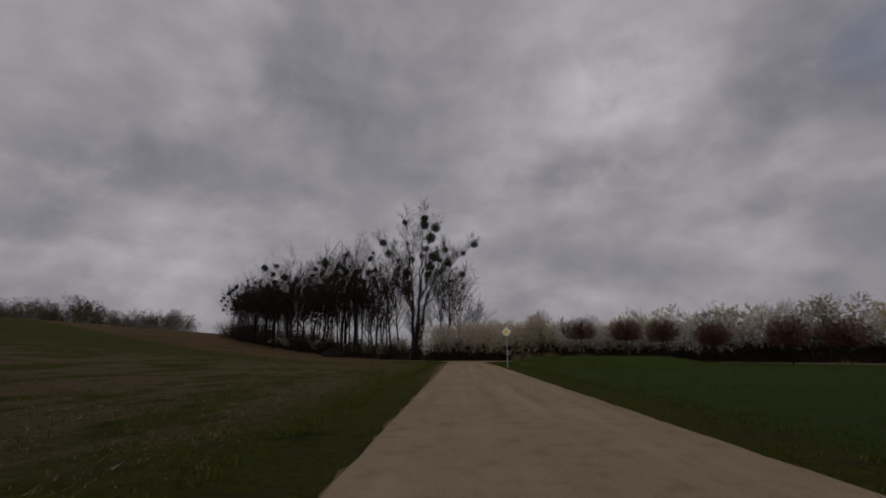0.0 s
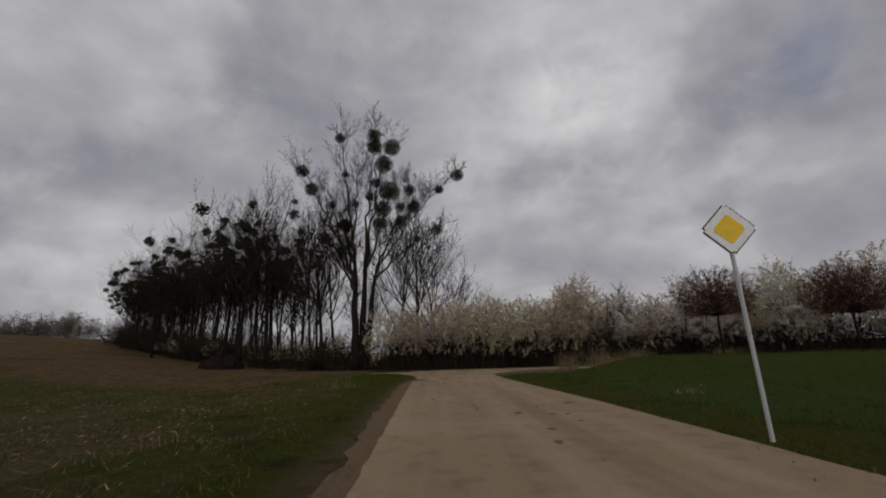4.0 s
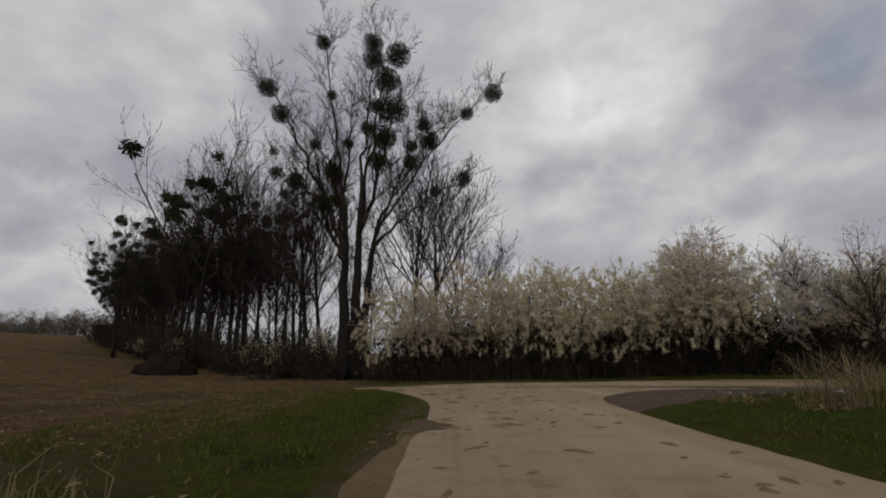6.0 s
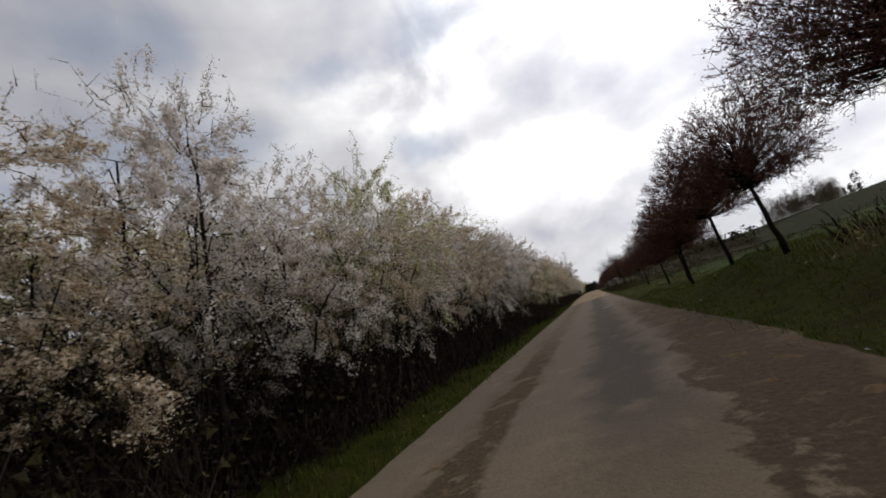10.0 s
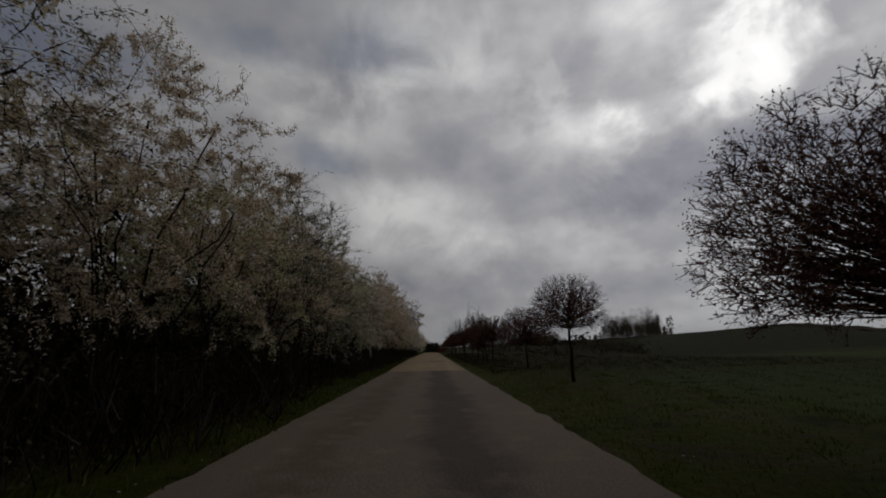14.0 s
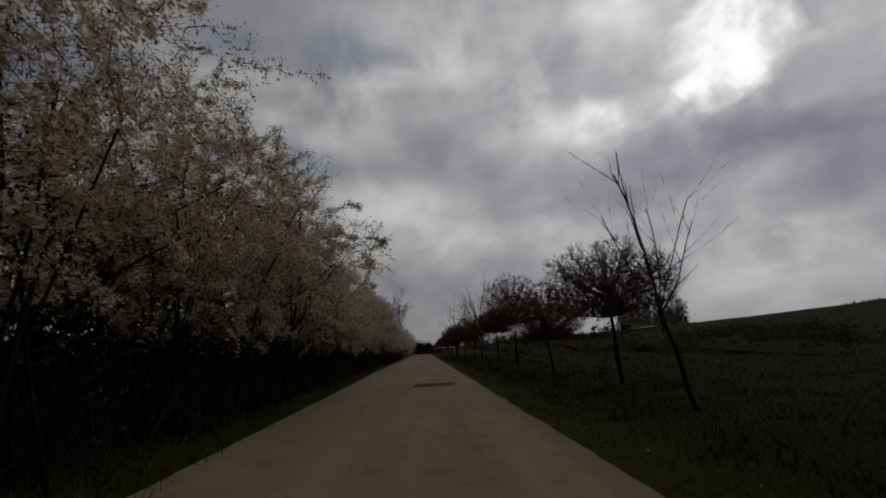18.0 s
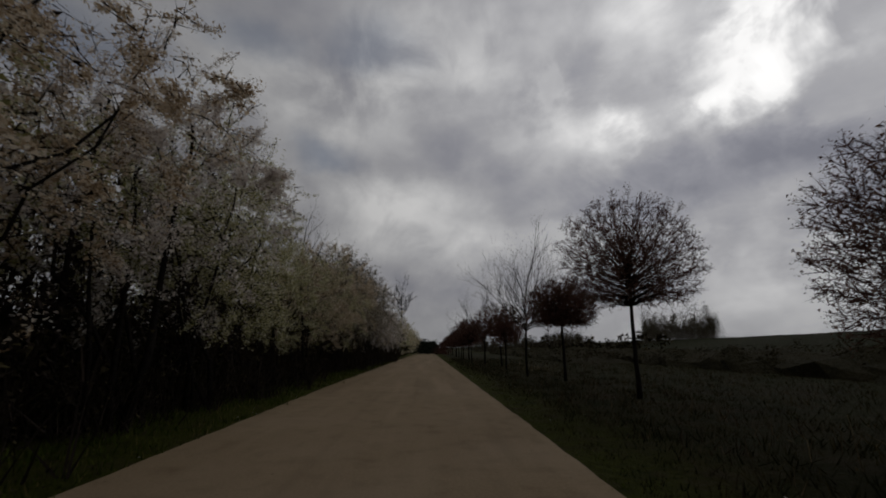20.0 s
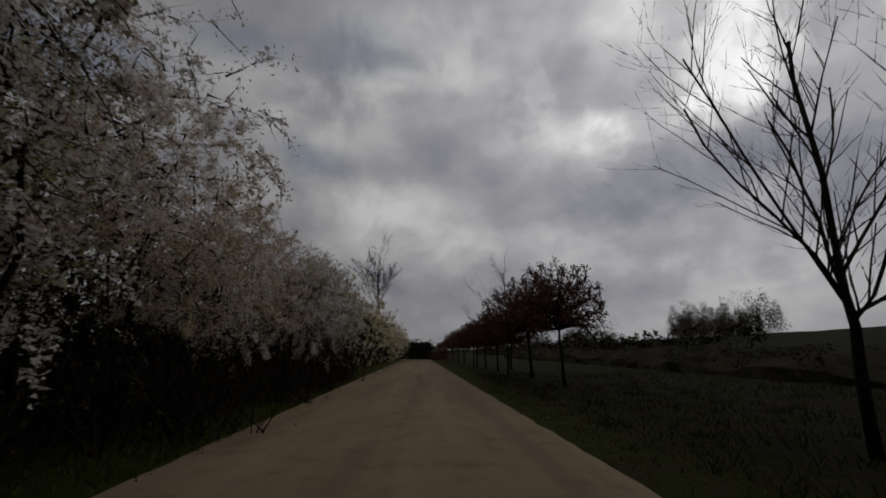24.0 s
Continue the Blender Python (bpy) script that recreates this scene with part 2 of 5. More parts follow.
def ground_paint(n, p):
    """Verge grass, ploughed land left of lane 1, young winter crop right of it, worn soil in spots."""
    s = n.add("ShaderNodeSeparateXYZ")
    n.put(s.inputs[0], p)
    x, y = s.outputs[0], s.outputs[1]
    wob = n.math("MULTIPLY", n.math("SUBTRACT", n.noise(p, 0.25, 4), 0.5), 5.0)
    v = n.vmath("DOT_PRODUCT", n.vmath("SUBTRACT", p, (float(O2[0]), float(O2[1]), 0.0)), (float(RT[0]), float(RT[1]), 0.0))
    fine, mid, broad = n.noise(p, 9.0, 6, 0.7), n.noise(p, 1.6, 5, 0.65), n.noise(p, 0.12, 4)
    grass = n.mix(n.range(fine, 0.3, 0.72), (0.0206, 0.0256, 0.0036), (0.0600, 0.0636, 0.0092))
    grass = n.mix(n.range(mid, 0.52, 0.72), grass, (0.0498, 0.0412, 0.0187))
    patch = n.noise(p, 0.55, 6, 0.68)
    grass = n.mix(n.math("MULTIPLY", n.range(patch, 0.54, 0.66), 0.75), grass, n.mix(fine, (0.020, 0.015, 0.007), (0.052, 0.040, 0.020)))
    grass = n.mix(n.math("MULTIPLY", n.range(patch, 0.45, 0.34), 0.7), grass, (0.0075, 0.0125, 0.0030))
    soil = n.mix(n.range(fine, 0.35, 0.7), (0.040, 0.024, 0.0105), (0.104, 0.067, 0.031))
    soil = n.mix(n.range(mid, 0.45, 0.75), soil, (0.130, 0.088, 0.043))
    soil = n.mix(n.math("MULTIPLY", n.range(broad, 0.52, 0.64), 0.7), soil, (0.034, 0.036, 0.011))
    crop = n.mix(n.range(fine, 0.3, 0.7), (0.0210, 0.0310, 0.0058), (0.0460, 0.0610, 0.0115))
    rows = n.noise(n.vmath("MULTIPLY", p, (float(RT[0]) * 1.0, float(RT[1]) * 1.0, 0.0)), 0.9, 3, 0.6)
    crop = n.mix(n.math("MULTIPLY", n.range(rows, 0.5, 0.66), 0.5), crop, (0.0390, 0.0550, 0.0115))
    crop = n.mix(n.range(broad, 0.40, 0.66), crop, (0.0315, 0.0515, 0.0092))
    dry = n.mix(n.range(fine, 0.35, 0.65), (0.042, 0.031, 0.015), (0.115, 0.086, 0.044))
    grass = n.mix(n.math("MULTIPLY", n.math("MULTIPLY", n.range(x, -3.0, -5.0), n.range(y, 60.0, 40.0)), n.range(n.noise(n.vmath("MULTIPLY", p, (1.0, 0.5, 1.0)), 0.30, 6, 0.65), 0.45, 0.53)), grass, dry)
    ploughed = n.math("MULTIPLY", n.range(n.math("ADD", x, wob), -4.5, -6.0), n.range(n.math("ADD", n.math("MULTIPLY_ADD", x, 0.5, y), wob), 49.0, 53.0))
    weedy = n.math("MULTIPLY", n.range(n.noise(p, 0.35, 5), n.range(y, 10.0, 66.0, 0.22, 0.44), n.range(y, 10.0, 66.0, 0.42, 0.62)), n.range(y, 66.0, 24.0))
    ploughed = n.math("MULTIPLY", ploughed, n.math("SUBTRACT", 1.0, n.math("MULTIPLY", weedy, 0.9)))
    cropped = n.math("MULTIPLY", n.range(n.math("ADD", x, n.math("MULTIPLY", wob, 0.2)), 5.0, 5.8), n.range(n.math("ADD", v, n.math("MULTIPLY", wob, 0.4)), 6.5, 8.0))
    worn = n.math("MULTIPLY", n.math("MULTIPLY", n.range(x, -2.3, -1.8), n.range(x, -1.0, -1.4)), n.range(n.math("ADD", y, wob), 24.0, 36.0))
    bare = n.math("MULTIPLY", n.range(mid, 0.35, 0.5), worn)
    c = n.mix(ploughed, grass, soil)
    c = n.mix(cropped, c, crop)
    u = n.vmath("DOT_PRODUCT", n.vmath("SUBTRACT", p, (float(O2[0]), float(O2[1]), 0.0)), (float(FW[0]), float(FW[1]), 0.0))
    brush = n.math("MULTIPLY", n.range(n.math("ADD", v, wob), 25.0, 29.0), n.range(n.math("ADD", u, wob), 46.0, 60.0))
    c = n.mix(n.math("MULTIPLY", brush, 0.9), c, n.mix(n.range(mid, 0.4, 0.65), (0.0105, 0.0112, 0.0042), (0.0234, 0.0223, 0.0084)))
    weeds = n.math("MULTIPLY", n.math("MULTIPLY", n.range(v, 5.0, 7.0), n.range(v, 18.0, 12.0)), n.math("MULTIPLY", n.range(u, 38.0, 50.0), n.range(n.noise(p, 0.5, 5), 0.45, 0.6)))
    c = n.mix(n.math("MULTIPLY", weeds, 0.8), c, (0.0398, 0.0290, 0.0150))
    # fallow ground right of lane 2, with dimmer light put into its colour
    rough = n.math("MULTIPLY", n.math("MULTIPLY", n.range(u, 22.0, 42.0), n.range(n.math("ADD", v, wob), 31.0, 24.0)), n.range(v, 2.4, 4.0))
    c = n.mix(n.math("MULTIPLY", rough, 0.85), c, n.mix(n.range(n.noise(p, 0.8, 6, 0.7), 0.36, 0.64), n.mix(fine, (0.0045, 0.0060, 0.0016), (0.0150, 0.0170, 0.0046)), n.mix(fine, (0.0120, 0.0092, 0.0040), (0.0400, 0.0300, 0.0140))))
    strip = n.math("MULTIPLY", n.math("MULTIPLY", n.range(n.math("ADD", v, n.math("MULTIPLY", wob, 0.3)), 19.0, 20.0), n.range(n.math("ADD", v, n.math("MULTIPLY", wob, 0.3)), 24.5, 23.0)), n.range(u, 52.0, 64.0))
    c = n.mix(n.math("MULTIPLY", strip, 0.8), c, n.mix(fine, (0.040, 0.050, 0.012), (0.090, 0.085, 0.030)))
    return n.mix(bare, c, (0.0820, 0.0585, 0.0351))


def lane_paint(n, p):
    """Pale dusty asphalt: fine grain, drawn-out tyre bands, blotches and dark specks."""
    long = n.vmath("MULTIPLY", p, (1.0, 0.06, 1.0))
    fine, mid, broad, bands = n.noise(p, 30, 4, 0.7), n.noise(p, 2.2, 5, 0.6), n.noise(p, 0.35, 4), n.noise(long, 1.3, 3, 0.5)
    c = n.mix(n.range(fine, 0.3, 0.7), (0.1830, 0.1362, 0.0845), (0.2596, 0.1970, 0.1281))
    c = n.mix(n.math("MULTIPLY", n.range(mid, 0.5, 0.72), 0.7), c, (0.1450, 0.1030, 0.0620))
    c = n.mix(n.math("MULTIPLY", n.range(broad, 0.5, 0.7), 0.4), c, (0.2894, 0.2254, 0.1566))
    c = n.mix(n.math("MULTIPLY", n.range(bands, 0.52, 0.66), 0.4), c, (0.3032, 0.2352, 0.1594))
    c = n.mix(n.math("MULTIPLY", n.range(bands, 0.44, 0.32), 0.45), c, (0.1468, 0.1058, 0.0664))
    return n.mix(n.math("MULTIPLY", n.range(n.noise(p, 7.0, 4, 0.6), 0.68, 0.74), 0.7), c, (0.0905, 0.0627, 0.0399))


def mud_bands(n, p, v, u, c):
    """Brown dirt carried onto the lane: a wide trail by the right side, a thin one by the left."""
    far = n.math("ADD", u, 11.0)
    mid = n.math("MULTIPLY_ADD", n.math("MULTIPLY", far, far), 0.016, 1.3)
    wob = n.math("MULTIPLY", n.math("SUBTRACT", n.noise(p, 0.7, 6, 0.65), 0.5), 1.8)
    off = n.math("ABSOLUTE", n.math("SUBTRACT", n.math("ADD", v, wob), mid))
    reach = n.math("MULTIPLY", n.range(u, -27.0, -18.0), n.range(u, 4.0, -4.0))
    a = n.math("MULTIPLY", n.range(off, 0.62, 0.54), n.range(n.noise(p, 2.6, 6, 0.7), 0.36, 0.45))
    off = n.math("ABSOLUTE", n.math("ADD", n.math("ADD", v, n.math("MULTIPLY", wob, 0.5)), 1.6))
    b = n.math("MULTIPLY", n.range(off, 0.34, 0.24), n.range(n.noise(p, 2.1, 6, 0.7), 0.40, 0.46))
    f = n.math("MULTIPLY", n.math("MULTIPLY", n.math("MAXIMUM", a, b), reach), 0.95)
    return n.mix(f, c, n.mix(n.range(n.noise(p, 14, 5, 0.7), 0.35, 0.7), (0.050, 0.037, 0.024), (0.094, 0.070, 0.046)))


def junction_paint(n, p):
    d = n.vmath("SUBTRACT", p, (float(O2[0]), float(O2[1]), 0.0))
    v, u = n.vmath("DOT_PRODUCT", d, (float(RT[0]), float(RT[1]), 0.0)), n.vmath("DOT_PRODUCT", d, (float(FW[0]), float(FW[1]), 0.0))
    c = mud_bands(n, p, v, u, lane_paint(n, p))
    s = n.add("ShaderNodeSeparateXYZ")
    n.put(s.inputs[0], p)
    near = n.math("MULTIPLY", n.range(s.outputs[0], 1.4, -1.2), n.range(s.outputs[1], 58.0, 60.0))
    wet = n.math("MULTIPLY", n.range(n.noise(p, 1.1, 6, 0.62), 0.56, 0.62), near)
    return n.mix(n.math("MULTIPLY", wet, 0.85), c, (0.0660, 0.0440, 0.0226))


def old_lane_paint(n, p):
    """Older lane under dust: a dark bare band along the middle, pale ruts, brown dirt by the sides."""
    s = n.add("ShaderNodeSeparateXYZ")
    n.put(s.inputs[0], p)
    wob = n.math("MULTIPLY", n.math("SUBTRACT", n.noise(p, 0.5, 5, 0.65), 0.5), 1.6)
    v = n.math("ADD", s.outputs[0], wob)
    fine, mid = n.noise(p, 26, 4, 0.7), n.noise(p, 1.5, 5, 0.6)
    c = n.mix(n.range(fine, 0.3, 0.7), (0.1120, 0.0890, 0.0690), (0.1660, 0.1340, 0.1050))
    band = n.math("MULTIPLY", n.range(v, -0.55, -0.1), n.range(v, 0.95, 0.5))
    c = n.mix(n.math("MULTIPLY", band, 0.85), c, (0.0691, 0.0594, 0.0520))
    dirt = n.math("MULTIPLY", n.range(v, 0.95, 1.3), n.range(s.outputs[1], 16.0, 2.0))
    left = n.math("MULTIPLY", n.math("MULTIPLY", n.range(v, -2.2, -1.9), n.range(v, -1.2, -1.5)), 0.45)
    c = n.mix(n.math("MULTIPLY", n.math("MAXIMUM", dirt, left), n.range(mid, 0.3, 0.5)), c, (0.0800, 0.0570, 0.0390))
    c = n.mix(n.math("MULTIPLY", n.range(mid, 0.55, 0.75), 0.5), c, (0.2255, 0.1749, 0.1253))
    c = n.mix(n.range(n.math("ADD", s.outputs[1], n.math("MULTIPLY", wob, 2.0)), -8.5, -14.0), c, lane_paint(n, p))
    return mud_bands(n, p, s.outputs[0], s.outputs[1], c)


def grain(scale, depth, detail=6):
    return lambda n, p: (n.noise(p, scale, detail, 0.7), depth)


M_GROUND = material("field_and_grass", ground_paint, 0.95, lambda n, p: (n.math("ADD", n.noise(p, 5.0, 7, 0.75), n.math("MULTIPLY", n.noise(p, 1.1, 3), 0.8)), 0.16))
M_LANE = material("pale_asphalt", lane_paint, 0.85, grain(55, 0.012))
M_TRACK = material("dirt_track", lambda n, p: n.mix(n.range(n.noise(p, 0.9, 5, 0.65), 0.48, 0.6), n.mix(n.range(n.noise(p, 8, 5, 0.7), 0.35, 0.7), (0.045, 0.031, 0.018), (0.085, 0.062, 0.037)), (0.026, 0.034, 0.008)), 0.95, grain(8, 0.08))
M_MUD = material("wet_mud", two_scale((0.045, 0.032, 0.020), (0.070, 0.049, 0.031), (0.095, 0.070, 0.045), 1.5, 16), 0.9, grain(14, 0.03))
M_JUNCTION = material("pale_asphalt_with_mud", junction_paint, 0.87, grain(45, 0.015))
M_OLD_LANE = material("dusty_old_asphalt", old_lane_paint, 0.88, grain(18, 0.03))
M_APRON = material("dark_gravel", two_scale((0.034, 0.025, 0.018), (0.054, 0.040, 0.028), (0.088, 0.067, 0.048), 0.9, 50), 0.95, grain(90, 0.005))
M_DIRT = material("brown_dirt", two_scale((0.0788, 0.0540, 0.0302), (0.1103, 0.0750, 0.0416), (0.1496, 0.1125, 0.0662), 1.0, 14), 0.95, grain(12, 0.05))
M_PATCH = material("brown_mud", two_scale((0.038, 0.026, 0.017), (0.056, 0.039, 0.026), (0.085, 0.062, 0.042), 2, 25), 0.9, grain(30, 0.01))
# matte, paler than the lane around it; no water
M_PALE_PATCH = material("pale_worn_surface", lambda n, p: n.mix(n.noise(p, 3, 4), (0.13, 0.115, 0.095), (0.18, 0.16, 0.125)), 0.85)
M_CLOD = material("mud", two_scale((0.0788, 0.0520, 0.0286), (0.1155, 0.0780, 0.0420), (0.1470, 0.1000, 0.0588), 3, 30), 0.95)
M_EARTH = material("dark_earth", two_scale((0.008, 0.006, 0.005), (0.014, 0.010, 0.008), (0.022, 0.016, 0.012), 1, 9), 0.95, grain(6, 0.15))
M_BARK = material("grey_brown_bark", two_scale((0.014, 0.012, 0.010), (0.026, 0.021, 0.018), (0.009, 0.008, 0.007), 2.5, 14), 0.9, grain(9, 0.05))
M_TWIG = material("dark_twigs", lambda n, p: island(n, (0.0, (0.014, 0.011, 0.009)), (1.0, (0.040, 0.031, 0.025))), 0.9)
M_REDTWIG = material("red_brown_twigs", lambda n, p: island(n, (0.0, (0.046, 0.022, 0.018)), (1.0, (0.115, 0.056, 0.043))), 0.9)
M_BUD = material("maple_buds", lambda n, p: island(n, (0.0, (0.046, 0.020, 0.016)), (0.6, (0.110, 0.054, 0.040)), (1.0, (0.21, 0.13, 0.09))), 0.8, translucent=0.3)
M_TIP = material("opening_buds", lambda n, p: island(n, (0.0, (0.07, 0.055, 0.03)), (1.0, (0.16, 0.13, 0.06))), 0.8, translucent=0.25)
M_BLOOM = material("cream_blossom", lambda n, p: island(n, (0.0, (0.1947, 0.1559, 0.0759)), (0.2, (0.4326, 0.3532, 0.2023)), (0.5, (0.6489, 0.5610, 0.3844)), (0.8, (0.7787, 0.6960, 0.5360)), (1.0, (0.8200, 0.7915, 0.6630))), 0.85, translucent=0.5)
M_BLOOM_PINK = material("pinkish_blossom", lambda n, p: island(n, (0.0, (0.34, 0.28, 0.235)), (0.3, (0.60, 0.53, 0.47)), (0.65, (0.78, 0.725, 0.67)), (1.0, (0.86, 0.82, 0.78))), 0.85, translucent=0.5)
M_BLOOM_GREEN = material("blossom_among_young_leaves", lambda n, p: island(n, (0.0, (0.17, 0.165, 0.045)), (0.4, (0.41, 0.395, 0.175)), (0.65, (0.64, 0.60, 0.40)), (1.0, (0.83, 0.80, 0.66))), 0.85, translucent=0.5)
M_BLOOM_TAN = material("fading_blossom_among_bronze_leaves", lambda n, p: island(n, (0.0, (0.20, 0.135, 0.074)), (0.4, (0.47, 0.36, 0.235)), (0.7, (0.70, 0.595, 0.45)), (1.0, (0.82, 0.755, 0.65))), 0.85, translucent=0.5)
M_BLOOM_GREY = material("sparse_blossom_among_grey_green_leaves", lambda n, p: island(n, (0.0, (0.060, 0.056, 0.030)), (0.4, (0.180, 0.155, 0.098)), (0.7, (0.40, 0.36, 0.28)), (1.0, (0.74, 0.70, 0.62))), 0.85, translucent=0.4)
M_MISTLE = material("mistletoe", lambda n, p: island(n, (0.0, (0.010, 0.013, 0.006)), (1.0, (0.030, 0.035, 0.014))), 0.8)
M_BLADE = material("grass_blades", lambda n, p: island(n, (0.0, (0.0227, 0.0336, 0.0040)), (0.7, (0.0584, 0.0777, 0.0103)), (0.9, (0.0847, 0.0883, 0.0217)), (1.0, (0.1601, 0.1281, 0.0485))), 0.85, translucent=0.3)
M_CROP = material("crop_blades", lambda n, p: island(n, (0.0, (0.025, 0.036, 0.0072)), (1.0, (0.056, 0.072, 0.0155))), 0.8, translucent=0.3)
# rough and verge grass farther along, lower brightness put into the colour
M_ROUGH_DIM = material("dimmed_rough_grass", lambda n, p: island(n, (0.0, (0.008, 0.009, 0.003)), (0.7, (0.025, 0.025, 0.008)), (1.0, (0.060, 0.050, 0.020))), 0.85, translucent=0.2)
M_STALK = material("dead_stalks", lambda n, p: island(n, (0.0, (0.022, 0.016, 0.009)), (0.7, (0.056, 0.040, 0.022)), (1.0, (0.13, 0.098, 0.055))), 0.9)
M_STRAW = material("dry_straw", lambda n, p: island(n, (0.0, (0.0955, 0.0700, 0.0353)), (0.6, (0.1764, 0.1330, 0.0676)), (1.0, (0.2793, 0.2240, 0.1294))), 0.9, translucent=0.15)
# undergrowth leaves and stems, with the hedge foot's deep shade in their colours
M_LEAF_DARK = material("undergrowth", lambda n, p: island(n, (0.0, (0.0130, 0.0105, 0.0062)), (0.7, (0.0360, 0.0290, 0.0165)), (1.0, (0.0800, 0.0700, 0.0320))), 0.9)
M_STEM_SHADED = material("stems_with_shade", lambda n, p: island(n, (0.0, (0.012, 0.009, 0.007)), (0.7, (0.030, 0.023, 0.018)), (1.0, (0.055, 0.044, 0.034))), 0.9)
# shade in the depth of a hedge, put into a dark surface colour
M_HEDGE_SHADE = material("hedge_inner_shade", two_scale((0.014, 0.014, 0.007), (0.032, 0.029, 0.015), (0.048, 0.041, 0.022), 0.6, 5.0), 0.95, grain(3.0, 0.4))
M_EVERGREEN = material("dark_evergreen", lambda n, p: island(n, (0.0, (0.010, 0.014, 0.010)), (1.0, (0.03, 0.036, 0.024))), 0.9)
# bare far trees, lighter than near twigs: distance haze is in the colour
M_FARWOOD_HAZY = material("far_wood", lambda n, p: island(n, (0.0, (0.0473, 0.0400, 0.0286)), (0.6, (0.0788, 0.0660, 0.0462)), (1.0, (0.1155, 0.1050, 0.0630))), 0.95)
M_STEEL = material("galvanised_steel", lambda n, p: n.mix(n.noise(p, 40, 4), (0.30, 0.30, 0.30), (0.45, 0.45, 0.45)), 0.5)
M_WHITE = material("white_sign_face", lambda n, p: n.mix(n.range(n.noise(p, 12, 4), 0.5, 0.8), (0.70, 0.70, 0.68), (0.55, 0.54, 0.50)), 0.5)
M_YELLOW = material("yellow_sign_face", lambda n, p: n.mix(n.range(n.noise(p, 12, 4), 0.5, 0.8), (0.72, 0.47, 0.02), (0.58, 0.38, 0.03)), 0.5)
M_BLACK = material("black_trim", lambda n, p: (0.02, 0.02, 0.02), 0.6)
M_PLASTER = material("white_plaster", two_scale((0.72, 0.71, 0.68), (0.66, 0.65, 0.62), (0.58, 0.57, 0.54), 0.5, 6), 0.9)
M_ROOF = material("grey_roof", two_scale((0.32, 0.31, 0.31), (0.38, 0.37, 0.36), (0.25, 0.24, 0.24), 0.6, 8), 0.8)
M_PLASTIC = material("pale_plastic", lambda n, p: n.mix(n.noise(p, 9, 4), (0.42, 0.50, 0.58), (0.62, 0.66, 0.70)), 0.35)
M_PANE = material("dark_pane", lambda n, p: (0.03, 0.035, 0.04), 0.15)
M_STONE = material("grey_stones", lambda n, p: island(n, (0.0, (0.06, 0.052, 0.044)), (0.85, (0.13, 0.115, 0.10)), (1.0, (0.32, 0.31, 0.29))), 0.9)
M_LITTER = material("pale_litter", lambda n, p: island(n, (0.0, (0.35, 0.34, 0.32)), (1.0, (0.7, 0.7, 0.68))), 0.7)


# ---- mesh tools ----
def link(name, data, parent=None, label="", kind=""):
    ob = new(name, data)
    if parent:
        ob.parent = parent
    return tagged(ob, label, kind=kind) if label or kind else ob


def mesh(name, verts, faces, mat, smooth=False):
    me = bpy.data.meshes.new(name)
    me.from_pydata(np.asarray(verts, float).reshape(-1, 3).tolist(), [], faces.tolist() if isinstance(faces, np.ndarray) else faces)
    me.materials.append(mat)
    if smooth:
        me.shade_smooth()
    return me


def part(name, bm, mat, parent, label=""):
    me = bpy.data.meshes.new(name)
    bm.to_mesh(me)
    bm.free()
    me.materials.append(mat)
    return link(name, me, parent, label)


def tubes(name, segs, mat, sides=3):
    """Tapered sticks from rows of (x0 y0 z0 x1 y1 z1 r0 r1), each closed by its own ring, in one mesh."""
    s = np.asarray(segs, float)
    a, b = s[:, 0:3], s[:, 3:6]
    d = b - a
    d /= np.linalg.norm(d, axis=1, keepdims=True) + 1e-9
    ref = np.where(np.abs(d[:, 2:3]) > 0.9, [[1.0, 0, 0]], [[0, 0, 1.0]])
    e1 = np.cross(d, ref)
    e1 /= np.linalg.norm(e1, axis=1, keepdims=True) + 1e-9
    e2 = np.cross(d, e1)
    ang = np.arange(sides) * 2 * np.pi / sides
    ring = e1[:, None] * np.cos(ang)[None, :, None] + e2[:, None] * np.sin(ang)[None, :, None]
    lo = a[:, None] + ring * s[:, 6][:, None, None]
    hi = b[:, None] + ring * s[:, 7][:, None, None]
    verts = np.concatenate([lo, hi], 1).reshape(-1, 3)
    base = (np.arange(len(s)) * 2 * sides)[:, None]
    k = np.arange(sides)
    quads = np.stack([base + k, base + (k + 1) % sides, base + sides + (k + 1) % sides, base + sides + k], -1).reshape(-1, 4)
    return mesh(name, verts, quads, mat, smooth=sides > 4)


def pipe(name, segs, mat, sides=8):
    """One bent, tapered stem through a run of joined steps, with closed ends."""
    s = np.asarray(segs, float)
    pts, rad = np.concatenate([s[:1, 0:3], s[:, 3:6]]), np.concatenate([s[:1, 6], s[:, 7]])
    ang = np.arange(sides) * 2 * np.pi / sides
    d = unit(pts[-1] - pts[0])
    e1 = unit(np.cross(d, [1.0, 0, 0] if abs(d[2]) > 0.9 else [0, 0, 1.0]))
    e2 = np.cross(d, e1)
    ring = e1[None] * np.cos(ang)[:, None] + e2[None] * np.sin(ang)[:, None]
    v = (pts[:, None] + ring[None] * rad[:, None, None]).reshape(-1, 3)
    n = len(pts)
    f = [(i * sides + k, i * sides + (k + 1) % sides, (i + 1) * sides + (k + 1) % sides, (i + 1) * sides + k) for i in range(n - 1) for k in range(sides)]
    f += [tuple(range(sides))[::-1], tuple((n - 1) * sides + k for k in range(sides))]
    return mesh(name, v, f, mat, smooth=True)


